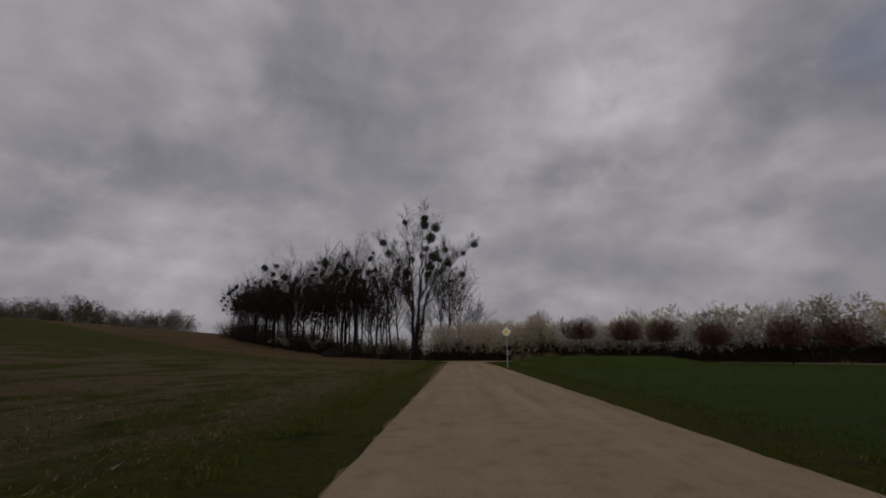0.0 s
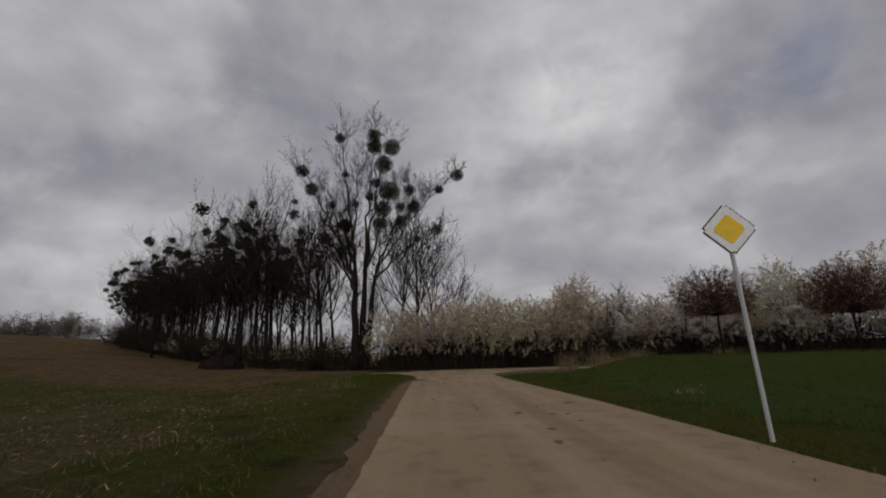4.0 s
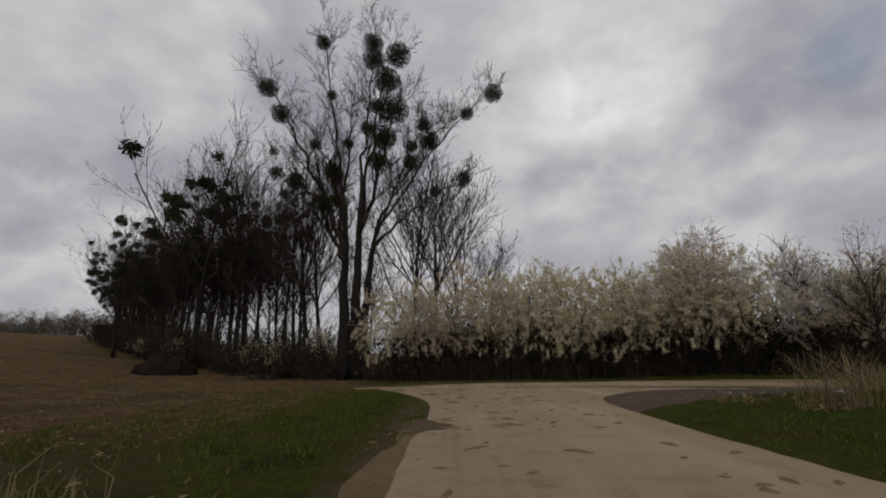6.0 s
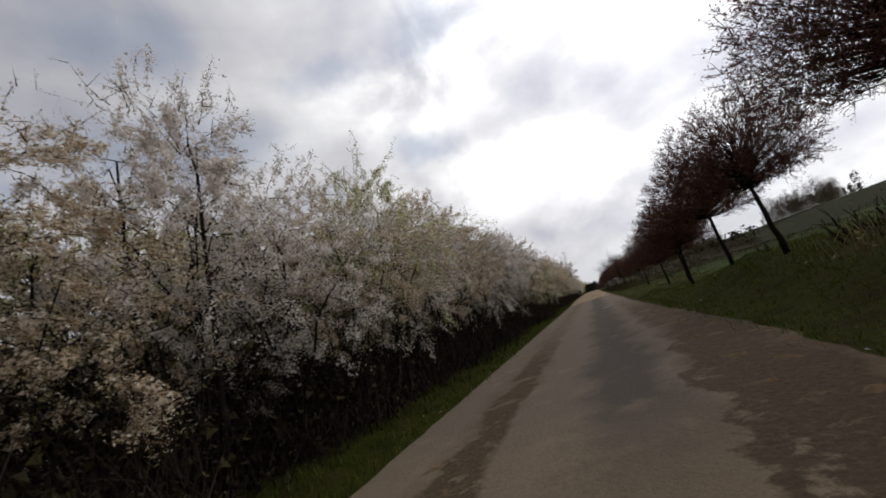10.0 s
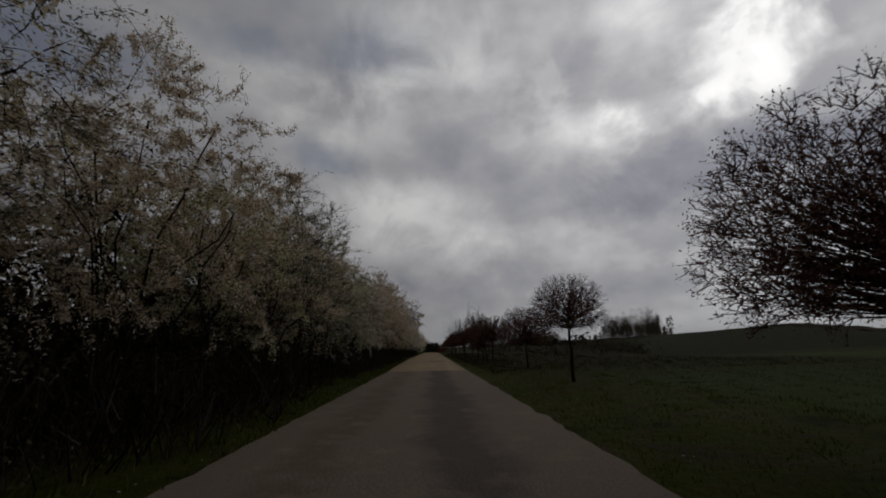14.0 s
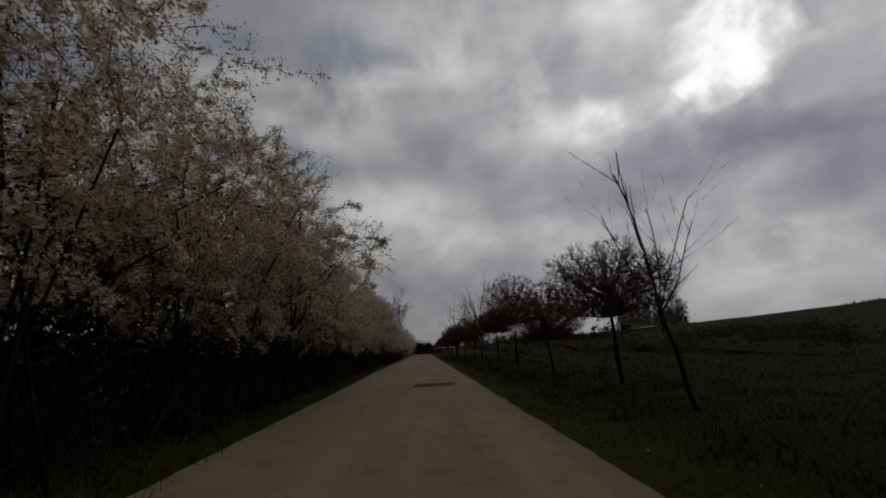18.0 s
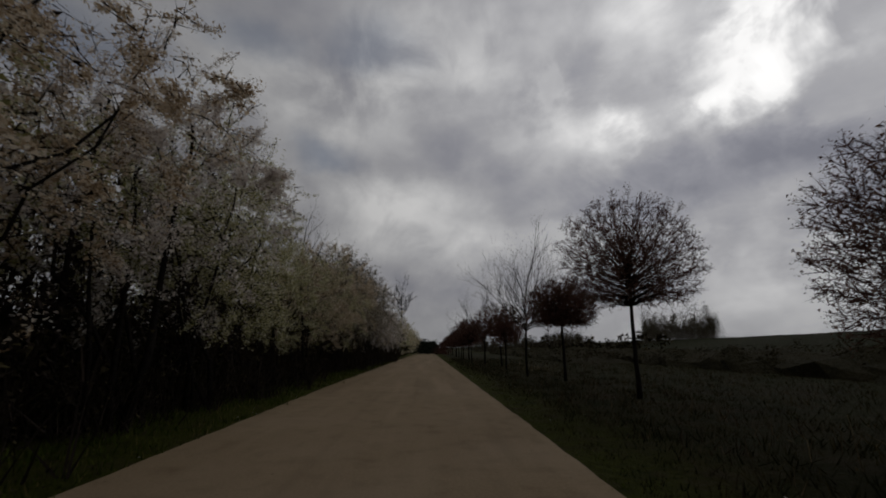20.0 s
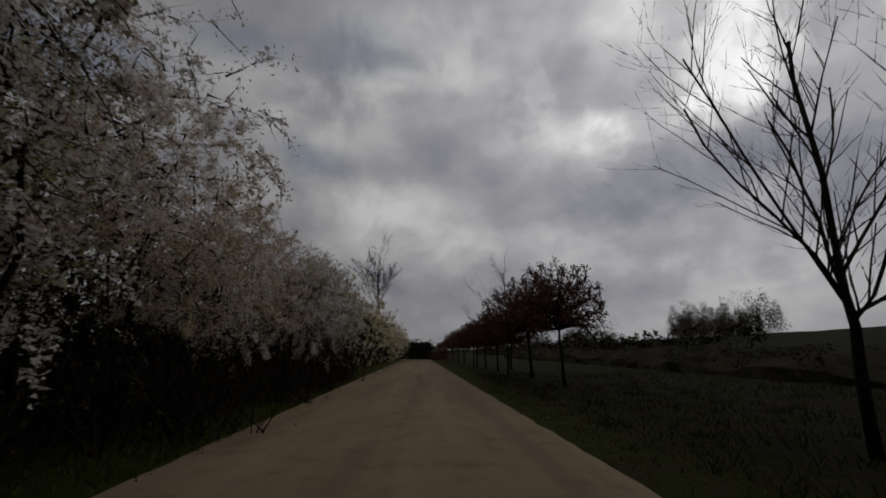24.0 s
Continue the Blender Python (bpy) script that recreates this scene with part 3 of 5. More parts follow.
def sticks(name, segs, mat, limit, rng, sides=3, least=0.0):
    """Sticks as tubes where they are thicker than limit, as slim blades where they are thinner."""
    s = np.asarray(segs, float)
    thick, thin = s[s[:, 6] > limit], s[s[:, 6] <= limit]
    v0, f0 = np.zeros((0, 3)), []
    if len(thick):
        me = tubes(name, thick, mat, sides)
        v0 = np.array([v.co for v in me.vertices])
        f0 = [tuple(p.vertices) for p in me.polygons]
        bpy.data.meshes.remove(me)
    d = thin[:, 3:6] - thin[:, 0:3]
    side = np.cross(d, rng.normal(size=d.shape))
    side *= (np.maximum(thin[:, 6], least) * 1.3 / (np.linalg.norm(side, axis=1) + 1e-9))[:, None]
    tip = thin[:, 3:6] + d * 0.12
    tri = np.stack([thin[:, 0:3] - side, thin[:, 0:3] + side, tip], 1).reshape(-1, 3)
    return mesh(name, np.concatenate([v0, tri]), f0 + (np.arange(len(tri)).reshape(-1, 3) + len(v0)).tolist(), mat)


def fuse(name, *parts):
    """Several meshes with their materials in one."""
    vs, fs, mats, idx, base = [], [], [], [], 0
    for me in parts:
        v = np.empty(len(me.vertices) * 3)
        me.vertices.foreach_get("co", v)
        vs.append(v.reshape(-1, 3))
        fs += [tuple(i + base for i in p.vertices) for p in me.polygons]
        idx += [len(mats)] * len(me.polygons)
        mats.append(me.materials[0])
        base += len(me.vertices)
        bpy.data.meshes.remove(me)
    out = mesh(name, np.concatenate(vs), fs, mats[0])
    for m in mats[1:]:
        out.materials.append(m)
    out.polygons.foreach_set("material_index", idx)
    return out


def flecks(name, centres, size, mat, rng, flat=0.0, stretch=1.0):
    """One small uneven triangle at each centre, turned at random: petals, buds, leaves, straw."""
    c = np.asarray(centres, float)
    n = len(c)
    d = rng.normal(size=(n, 3, 3))
    d[:, :, 2] *= 1 - flat
    d /= np.linalg.norm(d, axis=2, keepdims=True) + 1e-9
    if stretch != 1.0:
        d[:, 0] *= stretch
    sz = (np.asarray(size) * rng.uniform(0.6, 1.4, n))[:, None, None] if np.ndim(size) == 0 else np.asarray(size)[:, None, None]
    v = c[:, None] + d * sz * 0.75
    return mesh(name, v.reshape(-1, 3), np.arange(3 * n).reshape(-1, 3), mat)


def unit(v):
    return v / (np.linalg.norm(v) + 1e-9)


def grow(rng, segs, tips, p, d, length, r, depth, kids=3, spread=0.6, lift=0.15, shrink=0.68, wob=0.12, steps=3, at=0.35):
    """A limb in some bent steps, with side limbs along its outer part. tips collects the thin ends."""
    step = length / steps
    for i in range(steps):
        d = unit(d + rng.normal(size=3) * wob + np.array([0, 0, lift * 0.5]))
        q = p + d * step
        r2 = max(r * (1 - 0.55 / steps), 0.003)
        segs.append((*p, *q, r, r2))
        if depth > 0 and (i + 1) / steps > at:
            for _ in range(kids if i < steps - 1 else kids + 1):
                side = unit(np.cross(d, rng.normal(size=3)))
                nd = unit(d * (1 - spread * 0.5) + side * spread * rng.uniform(0.6, 1.2) + np.array([0, 0, lift]))
                grow(rng, segs, tips, p + (q - p) * rng.uniform(0.3, 1.0), nd, length * shrink * rng.uniform(0.7, 1.1), r2 * 0.55,
                     depth - 1, kids, spread, lift, shrink, wob, max(2, steps - 1), at)
        p, r = q, r2
        if depth == 0:
            tips.append(p)
    return p


def thing(name, place, label, category, group="", turn=0.0, scale=1.0):
    ob = new(name)
    ob.empty_display_size = 0.2
    ob.matrix_world = pose(*place, 0, 0, turn) @ Matrix.Scale(scale, 4)
    return tagged(ob, label, category, group)


def stand(ob, x, y, turn=0.0, scale=1.0, tall=1.0, sink=0.03):
    """A copy of a thing set on the land."""
    z = float(ground_z(x, y)) - sink
    c = copy_thing(ob, pose(x, y, z, 0, 0, turn))
    c.scale = (scale, scale, scale * tall)
    return c


# ---- land and lanes ----
def axis(lo, hi, step, far):
    """Even steps from lo to hi, growing ones out to +-far."""
    out, s, x = [], step, hi
    while x < far:
        s *= 1.22
        x += s
        out.append(x)
    left, s, x = [], step, lo
    while x > -far:
        s *= 1.22
        x -= s
        left.append(x)
    return np.array(left[::-1] + list(np.arange(lo, hi + step / 2, step)) + out)


gx, gy = axis(-45, 112, 0.7, 2600), axis(-20, 92, 0.7, 2600)
GX, GY = np.meshgrid(gx, gy)
GZ = ground_z(GX, GY)
nx, ny = len(gx), len(gy)
cell = (np.arange(ny - 1)[:, None] * nx + np.arange(nx - 1)[None]).ravel()
ground = link("ground", mesh("ground", np.stack([GX, GY, GZ], -1), np.stack([cell, cell + 1, cell + nx + 1, cell + nx], 1), M_GROUND, smooth=True))
tagged(ground, "ploughed field, green crop and grass verges in spring", "ground", kind="structure")


def slab(name, outline, mat, top=0.0, deep=0.06, label="", category="road", m=None, kind="structure"):
    """A flat sheet with an outline and an edge of some depth."""
    bm = bmesh.new()
    vs = [bm.verts.new((x, y, top)) for x, y in outline]
    face = bm.faces.new(vs)
    if face.normal.z < 0:
        face.normal_flip()
    ex = bmesh.ops.extrude_face_region(bm, geom=[face])
    for v in ex["geom"]:
        if isinstance(v, bmesh.types.BMVert):
            v.co.z -= deep
    bmesh.ops.recalc_face_normals(bm, faces=bm.faces)
    ob = part(name, bm, mat, None)
    if m is not None:
        ob.matrix_world = m
    return tagged(ob, label, category, kind=kind)


def ragged(pts, amp0, rng, step=0.35):
    """The line through pts in small steps, each a little off."""
    out = []
    for (x0, y0), (x1, y1) in zip(pts, pts[1:]):
        n = max(1, int(math.hypot(x1 - x0, y1 - y0) / step))
        for i in range(n):
            f = i / n
            amp = amp0 * (0.6 + 0.8 * abs(math.sin(0.7 * i)))
            out.append((x0 + (x1 - x0) * f + rng.normal() * amp, y0 + (y1 - y0) * f + rng.normal() * amp))
    return out + [pts[-1]]


def curve(pts, n=8):
    """Catmull-Rom through pts."""
    p = [np.array(q, float) for q in pts]
    p = [2 * p[0] - p[1]] + p + [2 * p[-1] - p[-2]]
    out = []
    for a, b, c, d in zip(p, p[1:], p[2:], p[3:]):
        for i in range(n):
            t = i / n
            out.append(tuple(0.5 * (2 * b + (c - a) * t + (2 * a - 5 * b + 4 * c - d) * t * t + (3 * b - a - 3 * c + d) * t ** 3)))
    return out + [tuple(p[-2])]


rng = np.random.default_rng(11)
left1 = ragged([(-1.35, -60), (-1.35, 58)], 0.010, rng)
right1 = ragged([(3.4, 58), (3.6, 53), (3.85, 47), (3.85, -60)], 0.012, rng)
slab("road_1", left1 + right1, M_LANE, label="pale beige asphalt lane without markings")
far_edge = curve([(-5.2, 71.6), (-4.2, 71.5), (-3.0, 71.5), (-0.6, 72.2), (2.0, 72.1), (6.0, 71.0), (9.6, 70.3), (11.6, 69.8), uv(-15, -2.86)])
near_left = curve([(-1.35, 58), (-1.2, 61), (-1.45, 64.5), (-2.7, 68.0), (-4.0, 70.2), (-5.2, 71.1)])
near_right = curve([uv(-15, 2.1), (8.5, 65.9), (6.4, 65.9), (4.7, 64.9), (3.6, 62.9), (3.4, 58)], 6)
slab("road_junction", [(-1.35, 58)] + near_left[1:] + far_edge + near_right[:-1] + [(3.4, 58)], M_JUNCTION,
     label="pale asphalt junction with clods of mud on it")
slab("dirt_track", ragged(curve([(0.4, 72.3), (-2.2, 71.8), (-4.6, 71.4), (-7.6, 71.0), (-12, 72.6), (-20, 74.8), (-34, 78.6), (-50, 83.0)]), 0.05, rng, 0.6)
     + ragged(curve([(-50, 86.2), (-34, 81.8), (-20, 78.0), (-10, 75.2), (-4, 73.8), (1.6, 72.9), (0.4, 72.3)]), 0.05, rng, 0.6)[:-1],
     M_TRACK, top=-0.008, label="rutted dirt track along the trees", category="track")
slab("mud_patch", ragged(curve([(-1.65, 59.5), (-1.5, 60.1), (-1.2, 60.3), (-0.9, 59.9), (-0.65, 59.5), (-0.75, 59.1), (-1.1, 59.0), (-1.3, 58.6), (-1.55, 58.9), (-1.65, 59.5)], 5), 0.05, rng, 0.2)[:-1],
     M_MUD, top=0.006, deep=0.012, label="patch of dark wet mud at the lane edge", category="mud", kind="")
LANE2 = pose(float(O2[0]), float(O2[1]), 0, 0, 0, YAW2)      # local x is v, local y is u
slab("road_2", ragged([(-2.86, -15), (-2.86, 38.4)], 0.012, rng) + ragged([(1.95, 38.4), (2.0, 12), (2.15, 2), (2.35, -6), (2.1, -15)], 0.03, rng), M_OLD_LANE,
     label="old asphalt lane under dust and brown dirt", m=LANE2)
slab("road_3", ragged([(-2.86, 38.4), (-3.1, 46), (-3.2, 60), (-3.4, 72), (-3.4, 150)], 0.012, rng) + [(-3.4, 900), (1.9, 900)] + ragged([(1.9, 150), (1.95, 38.4)], 0.012, rng), M_LANE,
     label="newer pale asphalt lane running dead straight", m=LANE2)
slab("gravel_apron", ragged(curve([(3.5, 63.2), (4.6, 65.3), (6.4, 66.1), (8.3, 65.7), uv(-15, 2.0), uv(-13.5, 2.1), (10.0, 63.9), (8.4, 63.8), (6.9, 63.3), (5.6, 62.3), (3.5, 60.8)], 5), 0.10, rng, 0.3),
     M_APRON, top=-0.006, label="dark gravel apron at the inside of the bend", category="gravel")
slab("dirt_verge", ragged([(-1.2, -20), (-1.36, -18), (-1.38, 12), (-1.45, 26), (-1.6, 34), (-1.75, 44), (-1.85, 53), (-1.75, 57), (-1.5, 60.5)], 0.05, rng, 0.4) + ragged([(-1.15, 60.4), (-1.2, 58), (-1.2, -20)], 0.01, rng, 1.0),
     M_DIRT, top=-0.005, deep=0.06, label="strip of bare brown dirt along the lane", category="dirt")
slab("mud_spill", ragged([(-0.5, 56.8), (1.1, 56.7), (1.2, 58.0), (-0.4, 58.2), (-0.5, 56.8)], 0.07, rng, 0.2)[:-1], M_PATCH, top=0.006, deep=0.01,
     label="dark brown patch of mud on the pale lane", category="mud", m=LANE2)
# a thin pale worn patch of the lane, not standing water
slab("puddle", curve([(0.3, 11.5), (0.55, 11.25), (0.8, 11.5), (1.0, 11.7), (0.85, 12.2), (0.55, 12.35), (0.4, 12.0), (0.3, 11.5)], 5)[:-1], M_PALE_PATCH, top=0.006, deep=0.01,
     label="pale worn patch on the dusty lane", category="puddle", m=LANE2, kind="")


def clods(name, n, place, size, mat, label, category):
    """Small flattened lumps, all in one mesh."""
    r = np.random.default_rng(31)
    vs, fs = [], []
    for _ in range(n):
        x, y = place(r)
        w = size * r.uniform(0.3, 1.0) ** 1.5 * 1.6
        a0, k, long, th = r.uniform(0, 6.28), 11, r.uniform(1.0, 3.2), r.uniform(0, 3.14)
        b = len(vs)
        vs.append((x, y, 0.012 + w * 0.22))
        for i in range(k):
            a = a0 + i * 6.283 / k
            rr = w * r.uniform(0.45, 1.3)
            px, py = rr * long * math.cos(a), rr * math.sin(a)
            vs.append((x + px * math.cos(th) - py * math.sin(th), y + px * math.sin(th) + py * math.cos(th), 0.001))
        fs += [(b, b + 1 + i, b + 1 + (i + 1) % k) for i in range(k)]
    return tagged(link(name, mesh(name, vs, fs, mat)), label, category, kind="stuff")


def junction_spot(r):
    if r.random() < 0.55:
        return r.uniform(-2.2, 3.0), r.uniform(55, 73)
    return r.uniform(-1.1, 3.6), 76 - r.exponential(25)


clods("mud_clods", 210, junction_spot, 0.052, M_CLOD, "brown mud clods dropped on the pale asphalt", "mud")
clods("dirt_lumps", 120, lambda r: uv(-15 + 30 * r.random() ** 1.5, r.choice([-1.75, 1.6, 2.2]) + r.normal() * 0.25), 0.045, M_CLOD, "lumps of brown dirt on the old lane", "dirt")


# ---- grass, crop, straw ----
def blades(name, xy, tall, wide, mat, label, seed, lean=0.35):
    r = np.random.default_rng(seed)
    xy = np.asarray(xy, float)
    n = len(xy)
    z = ground_z(xy[:, 0], xy[:, 1])
    a = r.uniform(0, 6.283, n)
    h = tall * r.uniform(0.5, 1.35, n)
    w = wide * r.uniform(0.7, 1.3, n)
    base = np.stack([xy[:, 0], xy[:, 1], z - 0.02], 1)
    side = np.stack([np.cos(a) * w, np.sin(a) * w, np.zeros(n)], 1)
    tip = base + np.stack([r.normal(size=n) * lean * h, r.normal(size=n) * lean * h, h], 1)
    return tagged(link(name, mesh(name, np.stack([base - side, base + side, tip], 1), np.arange(3 * n).reshape(-1, 3), mat)), label, "grass", kind="stuff")


def clumped(r, n, x0, x1, y0, y1, bias=1.6, spread=0.12):
    """Points in tufts; bias > 1 crowds them towards x0."""
    m = n // 7
    c = np.stack([x0 + (x1 - x0) * r.random(m) ** bias, y0 + (y1 - y0) * r.random(m)], 1)
    return np.repeat(c, 7, 0) + r.normal(size=(m * 7, 2)) * spread


def to_world(vu):
    return O2[None] + vu[:, 1:2] * FW[None] + vu[:, 0:1] * RT[None]


r = np.random.default_rng(3)
blades("verge_grass", clumped(r, 26000, -2.6, -9, 6, 70), 0.085, 0.010, M_BLADE, "tufts of short green grass beside the lane", 41)
blades("dry_grass", clumped(r, 16000, -3.4, -17, 5, 52, 1.2, 0.38), 0.07, 0.009, M_STRAW, "flattened pale dry grass in patches on the verge", 54, 1.3)
blades("verge_grass", clumped(r, 14000, 3.95, 6.0, 4, 60), 0.075, 0.010, M_BLADE, "strip of grass between lane and crop", 42)
blades("crop_rows", clumped(r, 16000, 5.2, 16, 4, 58, 1.8), 0.09, 0.010, M_CROP, "young green winter crop", 43)
strip = clumped(r, 30000, -2.95, -4.6, -22, 100, 1.0)
strip[:, 0] -= 0.45 * sstep((strip[:, 1] - 38) / 32)      # the lane widens further on
blades("verge_grass", to_world(strip), 0.13, 0.012, M_BLADE, "grass strip below the blossoming hedge", 44)
blades("verge_grass", to_world(clumped(r, 17000, 2.3, 8.0, -10, 46, 1.3)), 0.075, 0.010, M_BLADE, "grass verge under the row of maples", 45)
# the same verge grass, dimmed by colour from here on
blades("verge_grass", to_world(clumped(r, 19000, 2.3, 8.0, 44, 105, 1.3)), 0.085, 0.010, M_ROUGH_DIM, "grass verge under the row of maples, coloured dimmer", 55)
corner = clumped(r, 13000, 4.3, 12, 52, 63.6, 1.0)
corner = corner[corner[:, 1] < np.interp(corner[:, 0], [3.5, 5.6, 6.9, 8.4, 10.0, 12.0], [60.7, 62.2, 63.2, 63.7, 63.8, 63.8]) + 0.45 * np.sin(corner[:, 0] * 3.1) * np.sin(corner[:, 0] * 1.3 + 0.6) + 0.25 * r.normal(size=len(corner))]
fringe = clumped(r, 7000, -2.78, -3.3, -14, 105, 1.6, 0.06)
fringe[:, 0] -= 0.48 * sstep((fringe[:, 1] - 38) / 32)
fringe = to_world(np.concatenate([clumped(r, 7000, 1.86, 2.5, -8, 105, 1.6, 0.06), fringe]))
blades("edge_grass", fringe, 0.055, 0.008, M_BLADE, "short grass creeping over the lane edges", 48, 0.6)
blades("edge_grass", np.concatenate([clumped(r, 3500, -1.28, -1.8, 2, 40, 1.4, 0.06), clumped(r, 5000, 3.76, 4.3, 2, 58, 1.6, 0.06)]), 0.055, 0.008, M_BLADE, "short grass creeping over the lane edges", 49, 0.6)
blades("bank_grass", to_world(clumped(r, 9000, 2.3, 6.5, -15, 12, 1.2, 0.15)), 0.12, 0.011, M_BLADE, "longer green grass on the bank beside the bend", 50, 0.5)
blades("corner_grass", corner, 0.09, 0.011, M_BLADE, "bright green grass in the corner of the junction", 46)
left_corner = clumped(r, 13000, -1.3, -9, 57, 70.5, 1.2)
left_corner = left_corner[left_corner[:, 0] < np.interp(left_corner[:, 1], [57, 58, 61, 64.5, 68, 70.2], [-1.7, -1.55, -1.35, -1.55, -2.8, -4.2]) + 0.05]
blades("left_corner_grass", left_corner, 0.10, 0.011, M_BLADE, "green grass on the corner of the field", 47)
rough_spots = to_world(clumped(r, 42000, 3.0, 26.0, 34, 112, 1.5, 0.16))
blades("rough_grass", rough_spots[:24000], 0.17, 0.012, M_ROUGH_DIM, "dark tussocks of rough grass on the fallow ground", 51, 0.6)
blades("dead_stalks", rough_spots[24000:], 0.20, 0.008, M_STALK, "thin brown dead stalks on the fallow ground", 52, 0.5)
blades("crop_rows", to_world(clumped(r, 24000, 6.5, 26, -6, 44, 1.4, 0.1)), 0.08, 0.010, M_CROP, "young green crop on the hillside", 53)
xy = np.stack([-5.5 - 40 * r.random(16000) ** 1.3, 44 + 34 * r.random(16000)], 1)
straw = flecks("stubble", np.column_stack([xy, ground_z(xy[:, 0], xy[:, 1]) + 0.03]), 0.036, M_STRAW, np.random.default_rng(5), flat=0.6, stretch=2.4)
tagged(link("stubble", straw), "pale straw and maize stubble lying on ploughed soil", "stubble", kind="stuff")
bits = to_world(np.stack([np.concatenate([r.uniform(-3.6, -2.9, 260), r.uniform(2.2, 3.4, 260)]), r.uniform(-14, 105, 520)], 1))
tagged(link("fallen_petals", flecks("fallen_petals", np.column_stack([bits, ground_z(bits[:, 0], bits[:, 1]) + 0.03]), 0.025, M_LITTER, np.random.default_rng(6), flat=0.7)),
       "pale petals and litter along the lane edge", "petals", kind="stuff")


# ---- trees ----
def maple(name, place, seed, width=1.25, height=1.9, fork=1.65, label="", rods=140, thick=1.0):
    """A grafted globe maple: one clear stem, a dense flattened ball of radiating twigs with buds at their ends."""
    g = np.random.default_rng(seed)
    ob = thing(name, (*place, float(ground_z(*place)) - 0.03), label, "tree", "globe maples along the lane")
    lean = g.normal(size=2) * 0.05
    segs, p = [], np.zeros(3)
    for i in range(5):
        q = np.array([lean[0] * (i + 1) / 5 + g.normal() * 0.012, lean[1] * (i + 1) / 5 + g.normal() * 0.012, fork * (i + 1) / 5])
        segs.append((*p, *q, 0.075 - 0.006 * i, 0.069 - 0.006 * i))
        p = q
    link("trunk", pipe("trunk", segs, M_BARK, 9), ob)
    fork_at, limbs, twigs, tips = p, [], [], []
    for i in range(4):
        limbs.append((*(p + np.array([0, 0, 0.10 * height * i])), *(p + np.array([0, 0, 0.10 * height * (i + 1)])), 0.046 - 0.009 * i, 0.038 - 0.009 * i))
    for k in range(rods):
        share = (k + 0.5) / rods
        az, el = 2.39996 * k + g.uniform(-0.3, 0.3), math.asin(-0.72 + 1.70 * share)
        top = fork_at + np.array([0, 0, height * 0.38 * min(1.0, max(0.0, 1.15 * share - 0.10 + g.uniform(-0.12, 0.12)))])
        d = np.array([math.cos(az) * math.cos(el), math.sin(az) * math.cos(el), math.sin(el)])
        end = fork_at + np.array([0, 0, height * 0.42]) + d * np.array([width, width, height * 0.60]) * g.uniform(0.84, 1.06)
        mid = top + (end - top) * np.array([0.56, 0.56, 0.46]) + np.array([0, 0, 0.06 * height * (1 - share)]) + g.normal(size=3) * 0.08
        q, w = top, 0.0125 * thick
        for i in range(1, 6):
            t = i / 5
            n = top * (1 - t) ** 2 + 2 * mid * t * (1 - t) + end * t * t + g.normal(size=3) * 0.011
            (limbs if i < 3 else twigs).append((*q, *n, w, w * 0.75))
            if i >= 2:
                for _ in range(4 if i < 5 else 5):
                    e = n + unit((n - q) / (np.linalg.norm(n - q) + 1e-6) + g.normal(size=3) * 0.5 + np.array([0, 0, 0.15])) * g.uniform(0.16, 0.34)
                    twigs.append((*n, *e, 0.0058 * thick, 0.0040))
                    tips.append(e)
                    for _ in range(2):
                        f = n + (e - n) * g.uniform(0.3, 0.8)
                        h = f + unit((e - n) + g.normal(size=3) * 0.2) * g.uniform(0.09, 0.2)
                        twigs.append((*f, *h, 0.0046 * thick, 0.0032))
                        tips.append(h)
            q, w = n, w * 0.76
        tips.append(end)
    link("crown", fuse("crown", tubes("limbs", limbs, M_BARK, 4), sticks("twigs", twigs, M_REDTWIG, 0.0108 * thick, g)), ob, "dense ball of thin reddish twigs")
    t = np.array(tips)
    link("bud_cover", flecks("bud_cover", np.concatenate([t, t + g.normal(size=t.shape) * 0.03]), 0.029 * thick, M_BUD, g), ob, "dark red swelling buds", "stuff")
    return ob


